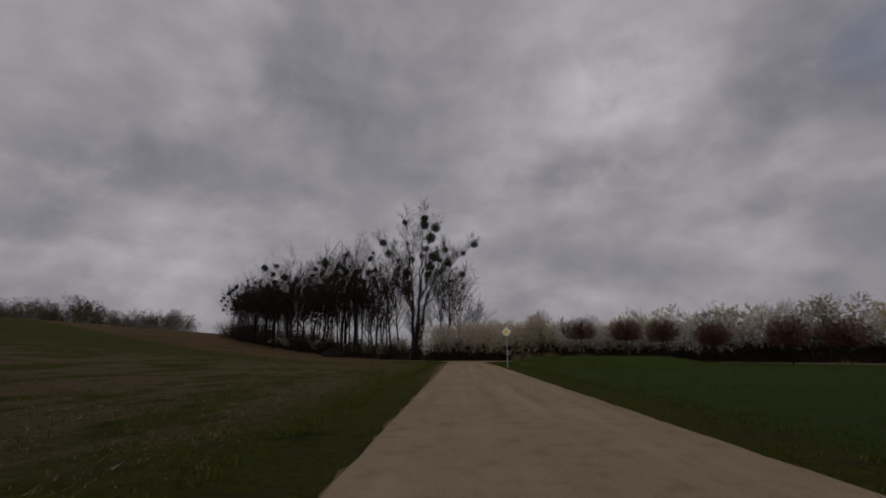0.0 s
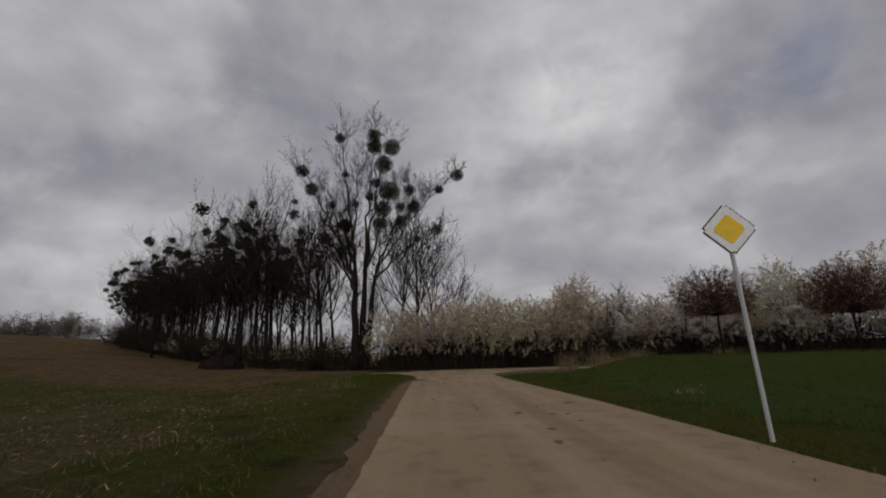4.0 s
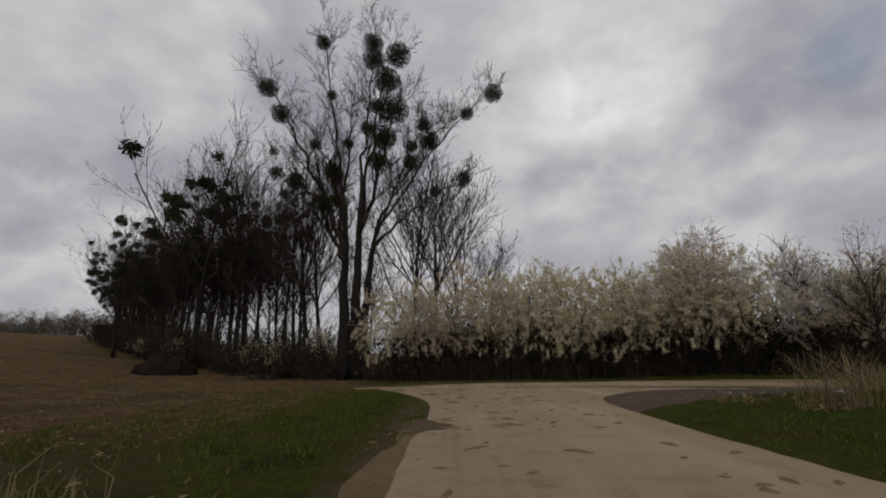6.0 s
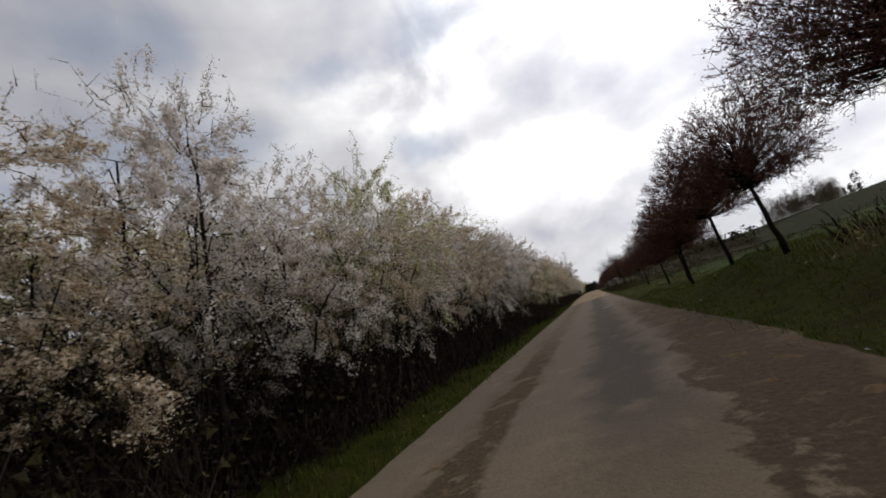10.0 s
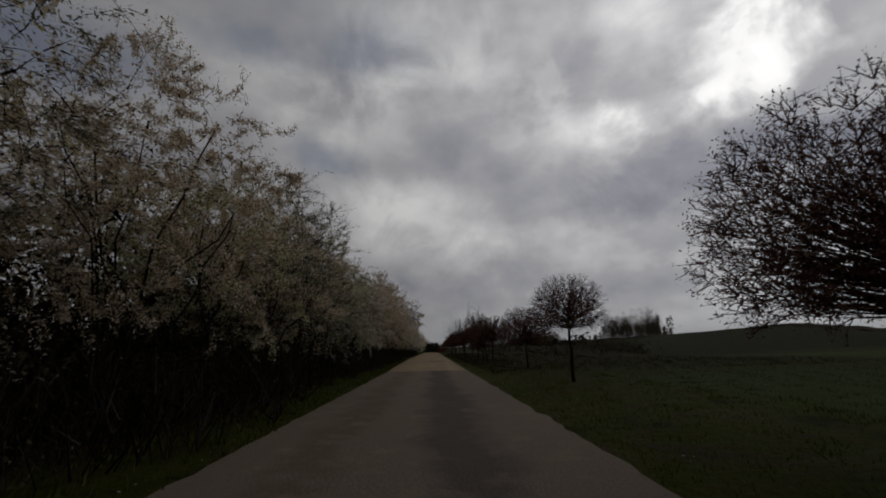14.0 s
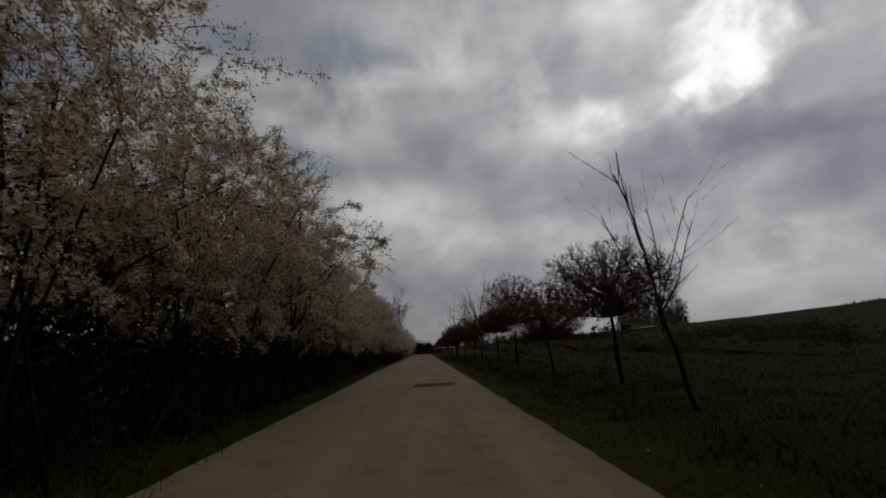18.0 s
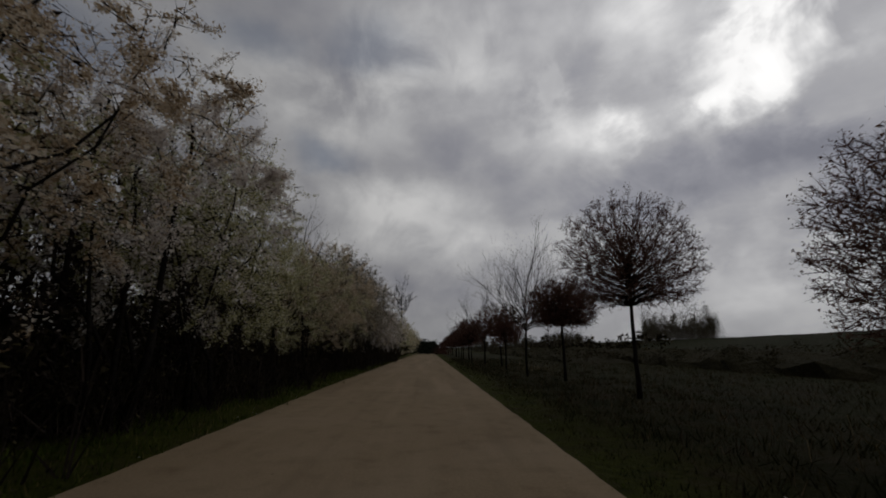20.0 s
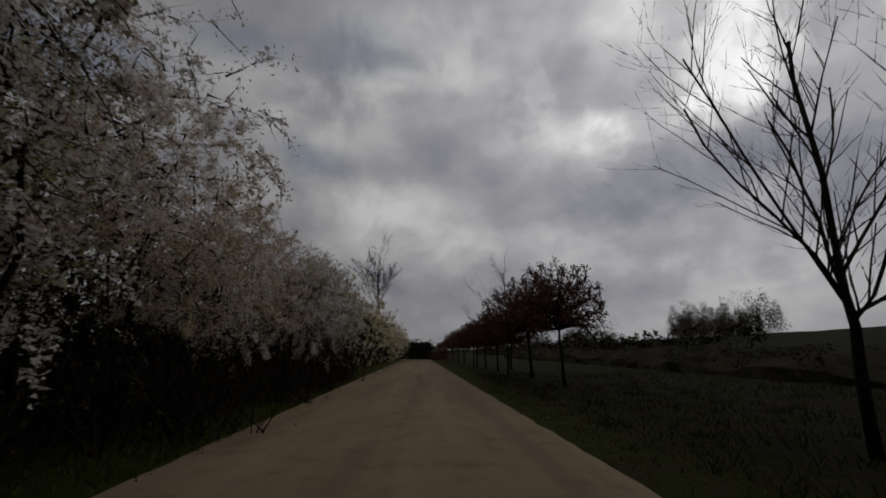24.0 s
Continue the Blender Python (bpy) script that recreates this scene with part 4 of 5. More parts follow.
def vase_tree(name, place, seed, fork, tall, label, kids=7, lean=(0, 0), buds=True, girth=1.0, steep=0.35, forks=2):
    """A young open tree: clear stem, a vase of rising limbs, thin twigs and small opening buds."""
    g = np.random.default_rng(seed)
    ob = thing(name, (*place, float(ground_z(*place)) - 0.03), label, "tree")
    segs, p = [], np.zeros(3)
    for i in range(5):
        q = np.array([lean[0] * (i + 1) / 5 + g.normal() * 0.015, lean[1] * (i + 1) / 5 + g.normal() * 0.015, fork * (i + 1) / 5])
        segs.append((*p, *q, (0.075 - 0.005 * i) * girth, (0.07 - 0.005 * i) * girth))
        p = q
    limbs, tips = [], []
    for k in range(kids):
        a = 6.283 * k / kids + g.uniform(-0.4, 0.4)
        el = g.uniform(steep, 1.25)
        d = np.array([math.cos(a) * math.cos(el), math.sin(a) * math.cos(el), math.sin(el)])
        s = p - np.array([0, 0, g.uniform(0, 0.45)])
        grow(g, limbs, tips, s, d, (tall - fork) * g.uniform(0.6, 0.9), 0.026 * girth, forks, 2, 0.66, 0.16, 0.48, 0.09, 5, 0.15)
    grow(g, limbs, tips, p, np.array([0.05, 0, 1.0]), (tall - fork) * 0.95, 0.045 * girth, forks, 2, 0.6, 0.15, 0.48, 0.08, 5, 0.15)
    link("trunk", pipe("trunk", segs, M_BARK, 9), ob)
    link("crown", sticks("crown", limbs, M_TWIG, 0.006, g, 4), ob, "open crown of bare branches")
    if buds:
        t = np.array(tips)
        link("bud_cover", flecks("bud_cover", np.concatenate([t, t + g.normal(size=t.shape) * 0.05]), 0.026, M_TIP, g), ob, "small opening buds", "stuff")
    return ob


def mistletoe(parent, centre, size, g, n=190):
    """A ball of short forked sticks and thick leaves."""
    d = g.normal(size=(n, 3))
    d /= np.linalg.norm(d, axis=1, keepdims=True)
    c = centre + d * size * g.uniform(0.05, 1.0, (n, 1)) ** 0.55 * np.array([1, 1, 0.92])
    link("mistletoe_ball", flecks("mistletoe_ball", c, (5.6 / n ** 0.5) * size, M_MISTLE, g), parent, "dark green ball of mistletoe", "stuff")


def poplar(name, place, seed, tall, stems=1, balls=20, label="", wide=0.55, limbs_per=9, low=0.34, ball=0.6, twiggy=2):
    """A tall bare tree: a stem that parts into long rising limbs; balls of mistletoe sit on its limbs."""
    g = np.random.default_rng(seed)
    ob = thing(name, (*place, float(ground_z(*place)) - 0.1), label, "tree")
    trunk, limbs, tips = [], [], []
    for s in range(stems):
        a = 6.283 * s / stems + 0.25
        p = np.array([math.cos(a), math.sin(a) * 0.6, 0]) * (0.62 if stems > 1 else 0)
        lean = (0.075 + 0.035 * (s % 2)) if stems > 1 else 0.0
        d, rad, n = unit(np.array([math.cos(a) * lean + g.normal() * 0.03, math.sin(a) * lean + g.normal() * 0.03, 1.0])), tall * (0.0165 if stems > 1 else 0.0125), 8
        ends = []
        for i in range(n):
            d = unit(d + g.normal(size=3) * 0.03)
            q = p + d * tall * 0.62 / n
            trunk.append((*p, *q, rad, rad * 0.87))
            ends.append((q, rad))
            p, rad = q, rad * 0.87
        for k in range(limbs_per):
            h = low + (0.60 - low) * (k + g.uniform(0, 0.8)) / limbs_per
            at, rr = ends[min(n - 1, int(h / 0.62 * n))]
            aa = a + (g.uniform(-1.5, 1.5) if stems > 1 else 2.4 * k)
            nd = unit(np.array([math.cos(aa) * wide, math.sin(aa) * wide, g.uniform(0.6, 1.0)]))
            grow(g, limbs, tips, at - d * tall * 0.06 * g.random(), nd, tall * g.uniform(0.75, 1.0) * (0.92 - h) * 0.78, rr * 0.5, twiggy, 2, 0.6, 0.13, 0.42, 0.09, 6, 0.28)
        grow(g, limbs, tips, p, d, tall * 0.30, rad * 0.8, twiggy, 2, 0.6, 0.12, 0.5, 0.08, 5, 0.1)
    for s in range(stems):
        link("trunk", pipe("trunk", trunk[8 * s:8 * s + 8], M_BARK, 10), ob)
    link("crown", sticks("crown", limbs, M_TWIG, 0.035, g, 3, 0.010 if stems > 1 else 0.022), ob, "bare branches and twigs")
    if balls:
        seat = np.array(limbs)
        seat = seat[(seat[:, 5] > tall * 0.42) & (seat[:, 6] > 0.010) & (seat[:, 6] < 0.07)][:, 3:6]
        far = np.hypot(seat[:, 0], seat[:, 1]) + 0.35 * (seat[:, 2] - tall * 0.45)
        far = far ** 2.2
        held = []
        for k in g.choice(len(seat), min(len(seat), balls * 4), replace=False, p=far / far.sum()):
            if len(held) < balls and all(np.linalg.norm(seat[k] - o) > 1.9 for o in held):
                held.append(seat[k])
                mistletoe(ob, seat[k] + g.normal(size=3) * 0.1, ball * g.uniform(0.6, 1.4), g, 1400 if stems > 1 else 230)
    return ob


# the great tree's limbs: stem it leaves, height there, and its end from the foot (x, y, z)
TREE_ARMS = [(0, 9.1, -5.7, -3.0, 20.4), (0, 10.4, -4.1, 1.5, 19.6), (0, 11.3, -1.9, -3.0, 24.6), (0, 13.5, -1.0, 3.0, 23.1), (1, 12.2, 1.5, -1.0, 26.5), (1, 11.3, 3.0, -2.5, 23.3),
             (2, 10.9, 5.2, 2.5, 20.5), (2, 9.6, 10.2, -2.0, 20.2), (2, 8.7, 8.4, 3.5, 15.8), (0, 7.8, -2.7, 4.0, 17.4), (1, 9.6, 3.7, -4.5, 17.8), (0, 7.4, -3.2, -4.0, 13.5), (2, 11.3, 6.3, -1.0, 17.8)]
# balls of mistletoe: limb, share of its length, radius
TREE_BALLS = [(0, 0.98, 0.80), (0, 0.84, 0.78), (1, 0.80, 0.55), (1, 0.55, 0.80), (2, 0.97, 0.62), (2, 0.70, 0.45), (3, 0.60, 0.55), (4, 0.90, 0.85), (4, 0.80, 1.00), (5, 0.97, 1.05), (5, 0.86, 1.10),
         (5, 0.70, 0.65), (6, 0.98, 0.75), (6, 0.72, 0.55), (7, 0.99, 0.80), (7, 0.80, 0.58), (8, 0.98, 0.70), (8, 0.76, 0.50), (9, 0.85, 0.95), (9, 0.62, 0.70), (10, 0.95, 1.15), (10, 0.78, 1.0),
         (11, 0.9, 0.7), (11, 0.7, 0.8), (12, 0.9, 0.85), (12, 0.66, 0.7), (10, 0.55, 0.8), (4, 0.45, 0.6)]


def crown_tree(name, place, seed, label):
    """A very tall tree of three stems that part into a wide fan of rising limbs, hung with mistletoe."""
    g = np.random.default_rng(seed)
    ob = thing(name, (*place, float(ground_z(*place)) - 0.1), label, "tree")
    stems, twigs, tips, runs = [], [], [], []
    for k, (x0, x1, y1, z1) in enumerate(((-0.38, -0.7, 0.5, 11.5), (0.30, 0.55, -0.4, 12.0), (0.62, 1.5, 0.3, 9.8))):
        p, own = np.array([x0, 0.25 * (k % 2), 0.0]), []
        for i in range(9):
            t = (i + 1) / 9
            q = np.array([x0 + (x1 - x0) * t ** 1.3, 0.25 * (k % 2) + (y1 - 0.25 * (k % 2)) * t, z1 * t]) + g.normal(size=3) * 0.05
            r0 = (0.46, 0.44, 0.40)[k]
            own.append((*p, *q, r0 * (1 - 0.62 * (t - 1 / 9)), r0 * (1 - 0.62 * t)))
            p = q
        link("trunk", pipe("trunk", own, M_BARK, 10), ob)
        stems.append(own)
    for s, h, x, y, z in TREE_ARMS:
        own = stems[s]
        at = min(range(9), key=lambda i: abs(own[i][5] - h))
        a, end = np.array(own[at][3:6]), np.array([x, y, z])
        mid = a + (end - a) * np.array([0.36, 0.36, 0.52]) + g.normal(size=3) * 0.25
        p, r, run = a, own[at][7] * 0.92, [a]
        n = 12
        for i in range(1, n + 1):
            t = i / n
            q = a * (1 - t) ** 2 + 2 * mid * t * (1 - t) + end * t * t + g.normal(size=3) * 0.12
            twigs.append((*p, *q, r, r * 0.88))
            if i > 3:
                for _ in range(2 if i < n else 4):
                    d = unit(q - p)
                    side = unit(np.cross(d, g.normal(size=3)))
                    grow(g, twigs, tips, q, unit(d * 0.75 + side * g.uniform(0.4, 0.9) + np.array([0, 0, 0.25])), g.uniform(1.5, 3.3) * (1.15 - 0.4 * t), max(r * 0.42, 0.02), 2, 2, 0.6, 0.16, 0.52, 0.12, 4, 0.2)
            p, r = q, max(r * 0.88, 0.03)
            run.append(p)
        runs.append(run)
    link("crown", sticks("crown", twigs, M_TWIG, 0.03, g, 5, 0.011), ob, "bare branches and twigs")
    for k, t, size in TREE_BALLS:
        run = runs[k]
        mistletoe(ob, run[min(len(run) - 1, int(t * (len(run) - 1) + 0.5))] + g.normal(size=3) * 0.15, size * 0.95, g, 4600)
    return ob


def unit_rows(v):
    return v / (np.linalg.norm(v, axis=1, keepdims=True) + 1e-9)


def bush(name, place, seed, tall, wide, bloom, label, petals=20000, stems=8, size=0.043, skirt=0.2, lobes=15, sprays=420, heart=2800, heart_size=0.036):
    """A many-stemmed shrub in blossom: bent stems into rounded lobes of short sprays, flowers crowding along the sprays."""
    g = np.random.default_rng(seed)
    ob = thing(name, (*place, float(ground_z(*place)) - 0.05), label, "shrub", "blossoming hedge")
    lob = []
    for k in range(lobes):
        t = (k + 0.5) / lobes
        a = 2.4 * k + g.uniform(-0.5, 0.5)
        h = tall * (skirt + (0.86 - skirt) * t)
        out = wide * (0.70 * math.sin(math.pi * min(1.0, 0.22 + 0.78 * t)) ** 0.8) * g.uniform(0.6, 1.1)
        lob.append((np.array([math.cos(a) * out, math.sin(a) * out, h]), wide * g.uniform(0.34, 0.50) * (1.05 - 0.30 * t)))
    twig, tips = [], []
    for k in range(stems):
        a = 6.283 * k / stems + g.uniform(-0.4, 0.4)
        p = np.array([math.cos(a), math.sin(a), 0]) * g.uniform(0.1, 0.55)
        goal = lob[int(g.integers(lobes // 3, lobes))][0]
        own, rad, start = [], g.uniform(0.028, 0.060), p.copy()
        for i in range(6):
            t = (i + 1) / 6
            q = start + (goal - start) * t + np.array([0, 0, 0.5 * math.sin(3.14 * t)]) + g.normal(size=3) * 0.09
            own.append((*p, *q, rad, rad * 0.84))
            if i > 1:
                for _ in range(2):
                    grow(g, twig, tips, q, unit(g.normal(size=3) + np.array([0, 0, 0.5])), wide * g.uniform(0.3, 0.5), rad * 0.4, 0, 2, 0.7, 0.1, 0.6, 0.2, 3)
            p, rad = q, rad * 0.84
        link("stem", pipe("stem", own, M_BARK, 5), ob)
    size_of = np.array([l[1] ** 2 for l in lob])
    owner = g.choice(lobes, sprays, p=size_of / size_of.sum())
    fl, w8 = [], []
    for s, k in enumerate(owner):
        c, rr = lob[k]
        d = unit(g.normal(size=3) + np.array([0, 0, 0.42]))
        p = c + d * rr * g.uniform(0.5, 0.9)
        d = unit(d + g.normal(size=3) * 0.45 + np.array([0, 0, 0.3 if c[2] > tall * 0.62 else -0.35]))
        long = g.uniform(0.28, 0.6) * (g.uniform(1.2, 2.0) if c[2] > tall * 0.68 and g.random() < 0.45 else 1.0)
        for i in range(4):
            q = p + d * long / 4
            twig.append((*p, *q, 0.009 - 0.0015 * i, 0.008 - 0.0015 * i))
            fl.append((p, q))
            w8.append(s)
            if i and g.random() < 0.75:
                e = q + unit(d + g.normal(size=3) * 0.8) * long * g.uniform(0.25, 0.45)
                twig.append((*q, *e, 0.005, 0.003))
                fl.append((q, e))
                w8.append(s)
            d = unit(d + g.normal(size=3) * 0.18 - np.array([0, 0, 0.05 if c[2] > tall * 0.62 else 0.16]))
            p = q
    link("twig_work", sticks("twig_work", twig, M_TWIG, 0.016, g), ob, "dark thin twigs")
    k = g.integers(0, lobes, heart)
    mid = np.array([l[0] for l in lob])[k] * np.array([0.8, 0.8, 0.92]) + unit_rows(g.normal(size=(heart, 3))) * (np.array([l[1] for l in lob])[k] * 0.6 * g.random(heart) ** 0.5)[:, None]
    mid[:, 2] *= g.uniform(0.35, 1.0, heart)
    link("inner_tangle", flecks("inner_tangle", mid, heart_size, M_TWIG, g, stretch=2.2), ob, "dark tangle of inner twigs", "stuff")
    f = np.array(fl)
    load = g.gamma(0.75, 1.0, sprays)[np.array(w8)] + 0.05
    pick = g.choice(len(f), petals, p=load / load.sum())
    c = f[pick, 0] + (f[pick, 1] - f[pick, 0]) * g.random((petals, 1)) + g.normal(size=(petals, 3)) * 0.04
    link("blossom", flecks("blossom", c, size, bloom, g), ob, "small pale flowers crowding the twigs", "stuff")
    return ob


def scrub_bush(name, place, seed, tall, label, stems=26, leaf=0.085):
    """A leafless tangle: crooked stems that fork into thin twigs."""
    g = np.random.default_rng(seed)
    segs, tips = [], []
    for k in range(stems):
        a = g.uniform(0, 6.283)
        p = np.array([math.cos(a), math.sin(a), 0]) * g.uniform(0.1, 1.0)
        d = unit(np.array([math.cos(a) * 0.55 + g.normal() * 0.25, math.sin(a) * 0.55 + g.normal() * 0.25, 1.0]))
        grow(g, segs, tips, p, d, tall * g.uniform(0.45, 0.8), 0.035, 1, 2, 0.75, 0.08, 0.55, 0.16, 4, 0.1)
    t = np.array(tips)
    ob = link(name, fuse(name, sticks("stalk", segs, M_TWIG, 0.02, g), flecks("leaf", np.concatenate([t, t + g.normal(size=t.shape) * 0.25]), leaf, M_LEAF_DARK, g)))
    ob.matrix_world = pose(*place, float(ground_z(*place)) - 0.05)
    return tagged(ob, label, "brushwood", kind="stuff")


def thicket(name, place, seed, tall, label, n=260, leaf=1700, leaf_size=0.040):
    """Low brushwood, coloured dark for shade: crowded thin stems, last year's leaves and bramble."""
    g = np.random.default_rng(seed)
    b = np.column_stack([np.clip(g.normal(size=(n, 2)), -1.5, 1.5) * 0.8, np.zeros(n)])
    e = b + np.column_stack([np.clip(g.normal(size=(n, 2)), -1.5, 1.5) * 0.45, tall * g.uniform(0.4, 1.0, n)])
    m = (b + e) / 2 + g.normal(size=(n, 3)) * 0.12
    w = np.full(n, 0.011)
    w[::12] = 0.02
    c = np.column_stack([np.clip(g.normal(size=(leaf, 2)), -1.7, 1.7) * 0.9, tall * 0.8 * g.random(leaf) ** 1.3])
    ob = link(name, fuse(name, sticks("stalk", np.concatenate([np.column_stack([b, m, w, w * 0.8]), np.column_stack([m, e, w * 0.8, w * 0.4])]), M_STEM_SHADED, 0.015, g),
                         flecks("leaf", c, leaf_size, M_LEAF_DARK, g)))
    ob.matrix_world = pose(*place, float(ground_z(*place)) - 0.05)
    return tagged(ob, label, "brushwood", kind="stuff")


# the blossoming hedge left of lane 2, from the bend on
hedge_line = [(-16, 78.6), (-8, 77.6), (-3, 76.9), (2, 75.9), (7, 74.7), (11, 73.2), uv(-16.2, -5.7)]
LBL = ["cream-white blossoming shrub with many bent stems in the hedge", "pale pinkish blossoming shrub with dark twigs in the hedge",
       "blossoming shrub with young green leaves in the hedge", "broad white blossoming shrub drooping over the grass", "tall upright blossoming shrub with bare tops in the hedge"]
proto = [bush("blossom_shrub", (4.5, 75.4), 101, 6.2, 3.0, M_BLOOM, LBL[3], stems=6, petals=52000, skirt=0.36, size=0.042, sprays=560),
         bush("blossom_shrub", uv(-9.5, -5.3), 102, 6.8, 2.4, M_BLOOM_PINK, LBL[1], petals=52000, size=0.036, skirt=0.33, lobes=18, sprays=560),
         bush("blossom_shrub", uv(-3.5, -5.2), 103, 6.9, 2.5, M_BLOOM_GREEN, LBL[2], petals=52000, size=0.036, skirt=0.33, lobes=18, sprays=560),
         bush("blossom_shrub", uv(-18.5, -5.8), 104, 7.6, 2.1, M_BLOOM_PINK, LBL[4], stems=6, petals=52000, size=0.036, skirt=0.36, lobes=18, sprays=560),
         bush("blossom_shrub", uv(1.5, -5.0), 105, 7.0, 2.7, M_BLOOM_TAN, "blossoming shrub fading among bronze young leaves in the hedge", petals=56000, size=0.037, skirt=0.29, lobes=18, sprays=560),
         bush("blossom_shrub", uv(24.5, -5.2), 108, 7.2, 2.6, M_BLOOM_GREY, "dense grey-green shrub with sparse blossom in the hedge", petals=50000, size=0.034, skirt=0.30, lobes=20, sprays=760)]
thick = [thicket("brushwood", uv(0, -4.9), 111, 1.45, "bare brushwood and brambles under the hedge, shade in their colour"), thicket("brushwood", uv(3.2, -5.0), 112, 1.75, "bare brushwood and brambles under the hedge, shade in their colour")]
rear = [bush("blossom_shrub", uv(-6, -7.8), 106, 6.2, 2.6, M_BLOOM, LBL[0], petals=8000, stems=4, size=0.085, skirt=0.42, sprays=220, heart=500, heart_size=0.16),
        bush("blossom_shrub", uv(-1.5, -7.8), 107, 6.2, 2.6, M_BLOOM_GREEN, LBL[2], petals=8000, stems=4, size=0.085, skirt=0.42, sprays=220, heart=500, heart_size=0.16)]
g = np.random.default_rng(21)


def shrub_at(x, y, scale, tall=1.0, which=None):
    k = int(g.integers(0, 5)) if which is None else which
    stand(proto[k], x, y, g.uniform(0, 360), scale, tall)


# added dark filler that closes sky gaps low in the hedge
back = thicket("brushwood", uv(-8, -9.0), 113, 2.5, "dark brushwood filler added behind the hedge", 130, 1500, 0.11)
# along the bend and the track
pts = curve(hedge_line, 14)
run, last = 0.0, None
for q in pts:
    if last is not None:
        run += math.hypot(q[0] - last[0], q[1] - last[1])
        if run > 2.2 and q[0] > -4.5:
            run = 0.0
            shrub_at(q[0] + g.normal() * 0.4, q[1] + g.normal() * 0.4, g.uniform(0.84, 1.08), which=int(g.choice([0, 0, 0, 4])))
            stand(rear[int(g.integers(0, 2))], q[0] + 1.6, q[1] + 2.6, g.uniform(0, 360), g.uniform(0.9, 1.12))
            stand(back, q[0] + 1.8, q[1] + 3.0, g.uniform(0, 360), g.uniform(1.3, 1.7))
            stand(back, q[0] + 0.4, q[1] + 4.4, g.uniform(0, 360), g.uniform(1.3, 1.7))
            stand(back, q[0] + 0.6, q[1] + 1.4, g.uniform(0, 360), g.uniform(1.1, 1.35))
            for _ in range(2):
                stand(thick[int(g.integers(0, 2))], q[0] + g.normal() * 0.8, q[1] + 0.6 + g.normal() * 0.5, g.uniform(0, 360), g.uniform(0.8, 1.1))
    last = q
# more growth behind, where the bend ends
for q in (-21.5, -19.5, -17.5, -15.5, -13.5, -11.5, -9.5, -7.5):
    stand(rear[int(g.integers(0, 2))], *uv(q, -8.6 + g.normal() * 0.3), g.uniform(0, 360), g.uniform(0.8, 0.95))
    stand(back, *uv(q + 0.8, -7.6), g.uniform(0, 360), g.uniform(1.1, 1.4))
    stand(back, *uv(q, -10.0), g.uniform(0, 360), g.uniform(1.2, 1.5))
# a tall round one where the bend ends
stand(proto[3], *uv(-17.4, -6.0), 140, 1.08, 1.0)
stand(proto[4], *uv(-18.6, -5.7), 30, 1.0, 1.0)
# heights of the hedge along u
HU = [-18, -15.5, -13.5, -12, -8, -4.2, 1, 5, 13, 17, 24, 28, 38, 44, 50, 55, 60, 66, 70, 77, 82, 90, 94, 97, 105, 115]
HH = [7.8, 7.4, 6.2, 5.7, 5.9, 6.6, 6.8, 7.6, 7.52, 7.52, 6.39, 6.77, 6.58, 6.99, 7.91, 8.1, 7.36, 7.4, 5.9, 6.3, 7.7, 7.8, 7.4, 5.9, 6.2, 6.6]
TALL = [6.2, 6.8, 6.9, 7.6, 7.0, 7.2]
u = -14.0
while u < 112:
    h = 0.98 * float(np.interp(u, HU, HH))
    k = int(g.choice([1, 3, 1, 4] if u < 2 else [4, 1, 3, 5] if u < 16 else [5, 2, 5, 4] if u < 34 else [4, 5, 2] if u < 40 else [4, 4, 1, 4] if u < 62 else [2, 4, 1] if u < 79 else [5, 5, 2] if u < 88 else [4, 1, 5, 3]))
    wide = g.uniform(0.92, 1.22)
    shrub_at(*uv(u + g.normal() * 0.35, -5.2 + g.normal() * 0.38), h / TALL[k] * wide, g.uniform(0.84, 1.07) / wide, which=k)
    if g.random() < 0.95:
        stand(rear[int(g.integers(0, 2))], *uv(u + 1.1 + g.normal() * 0.4, -7.6 + g.normal() * 0.4), g.uniform(0, 360), h / 6.6 * g.uniform(0.9, 1.08))
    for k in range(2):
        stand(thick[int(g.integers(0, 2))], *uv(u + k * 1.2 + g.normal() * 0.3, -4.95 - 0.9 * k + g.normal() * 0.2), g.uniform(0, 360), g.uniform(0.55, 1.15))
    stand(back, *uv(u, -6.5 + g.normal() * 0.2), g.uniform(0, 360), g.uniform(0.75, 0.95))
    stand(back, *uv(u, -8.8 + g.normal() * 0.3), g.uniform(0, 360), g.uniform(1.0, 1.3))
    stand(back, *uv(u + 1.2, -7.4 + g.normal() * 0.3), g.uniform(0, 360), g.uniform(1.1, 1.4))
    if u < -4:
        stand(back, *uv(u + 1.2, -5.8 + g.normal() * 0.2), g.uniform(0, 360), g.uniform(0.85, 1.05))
    u += g.uniform(2.2, 3.3)

# far end of the hedge, thinner shrubs that stay distant
far_proto = [bush("blossom_shrub", uv(114, -5.3), 121, 6.6, 2.8, M_BLOOM, LBL[0], petals=1700, stems=4, size=0.15, sprays=170, heart=400, heart_size=0.18), bush("blossom_shrub", uv(116.5, -5.3), 122, 7.0, 2.8, M_BLOOM_GREEN, LBL[2], petals=1700, stems=4, size=0.15, sprays=170, heart=400, heart_size=0.18)]
u = 119.0
while u < 330:
    stand(far_proto[int(g.integers(0, 2))], *uv(u, -5.4 + g.normal() * 0.4), g.uniform(0, 360), g.uniform(0.85, 1.2))
    u += 3.2 if u < 200 else 5.0

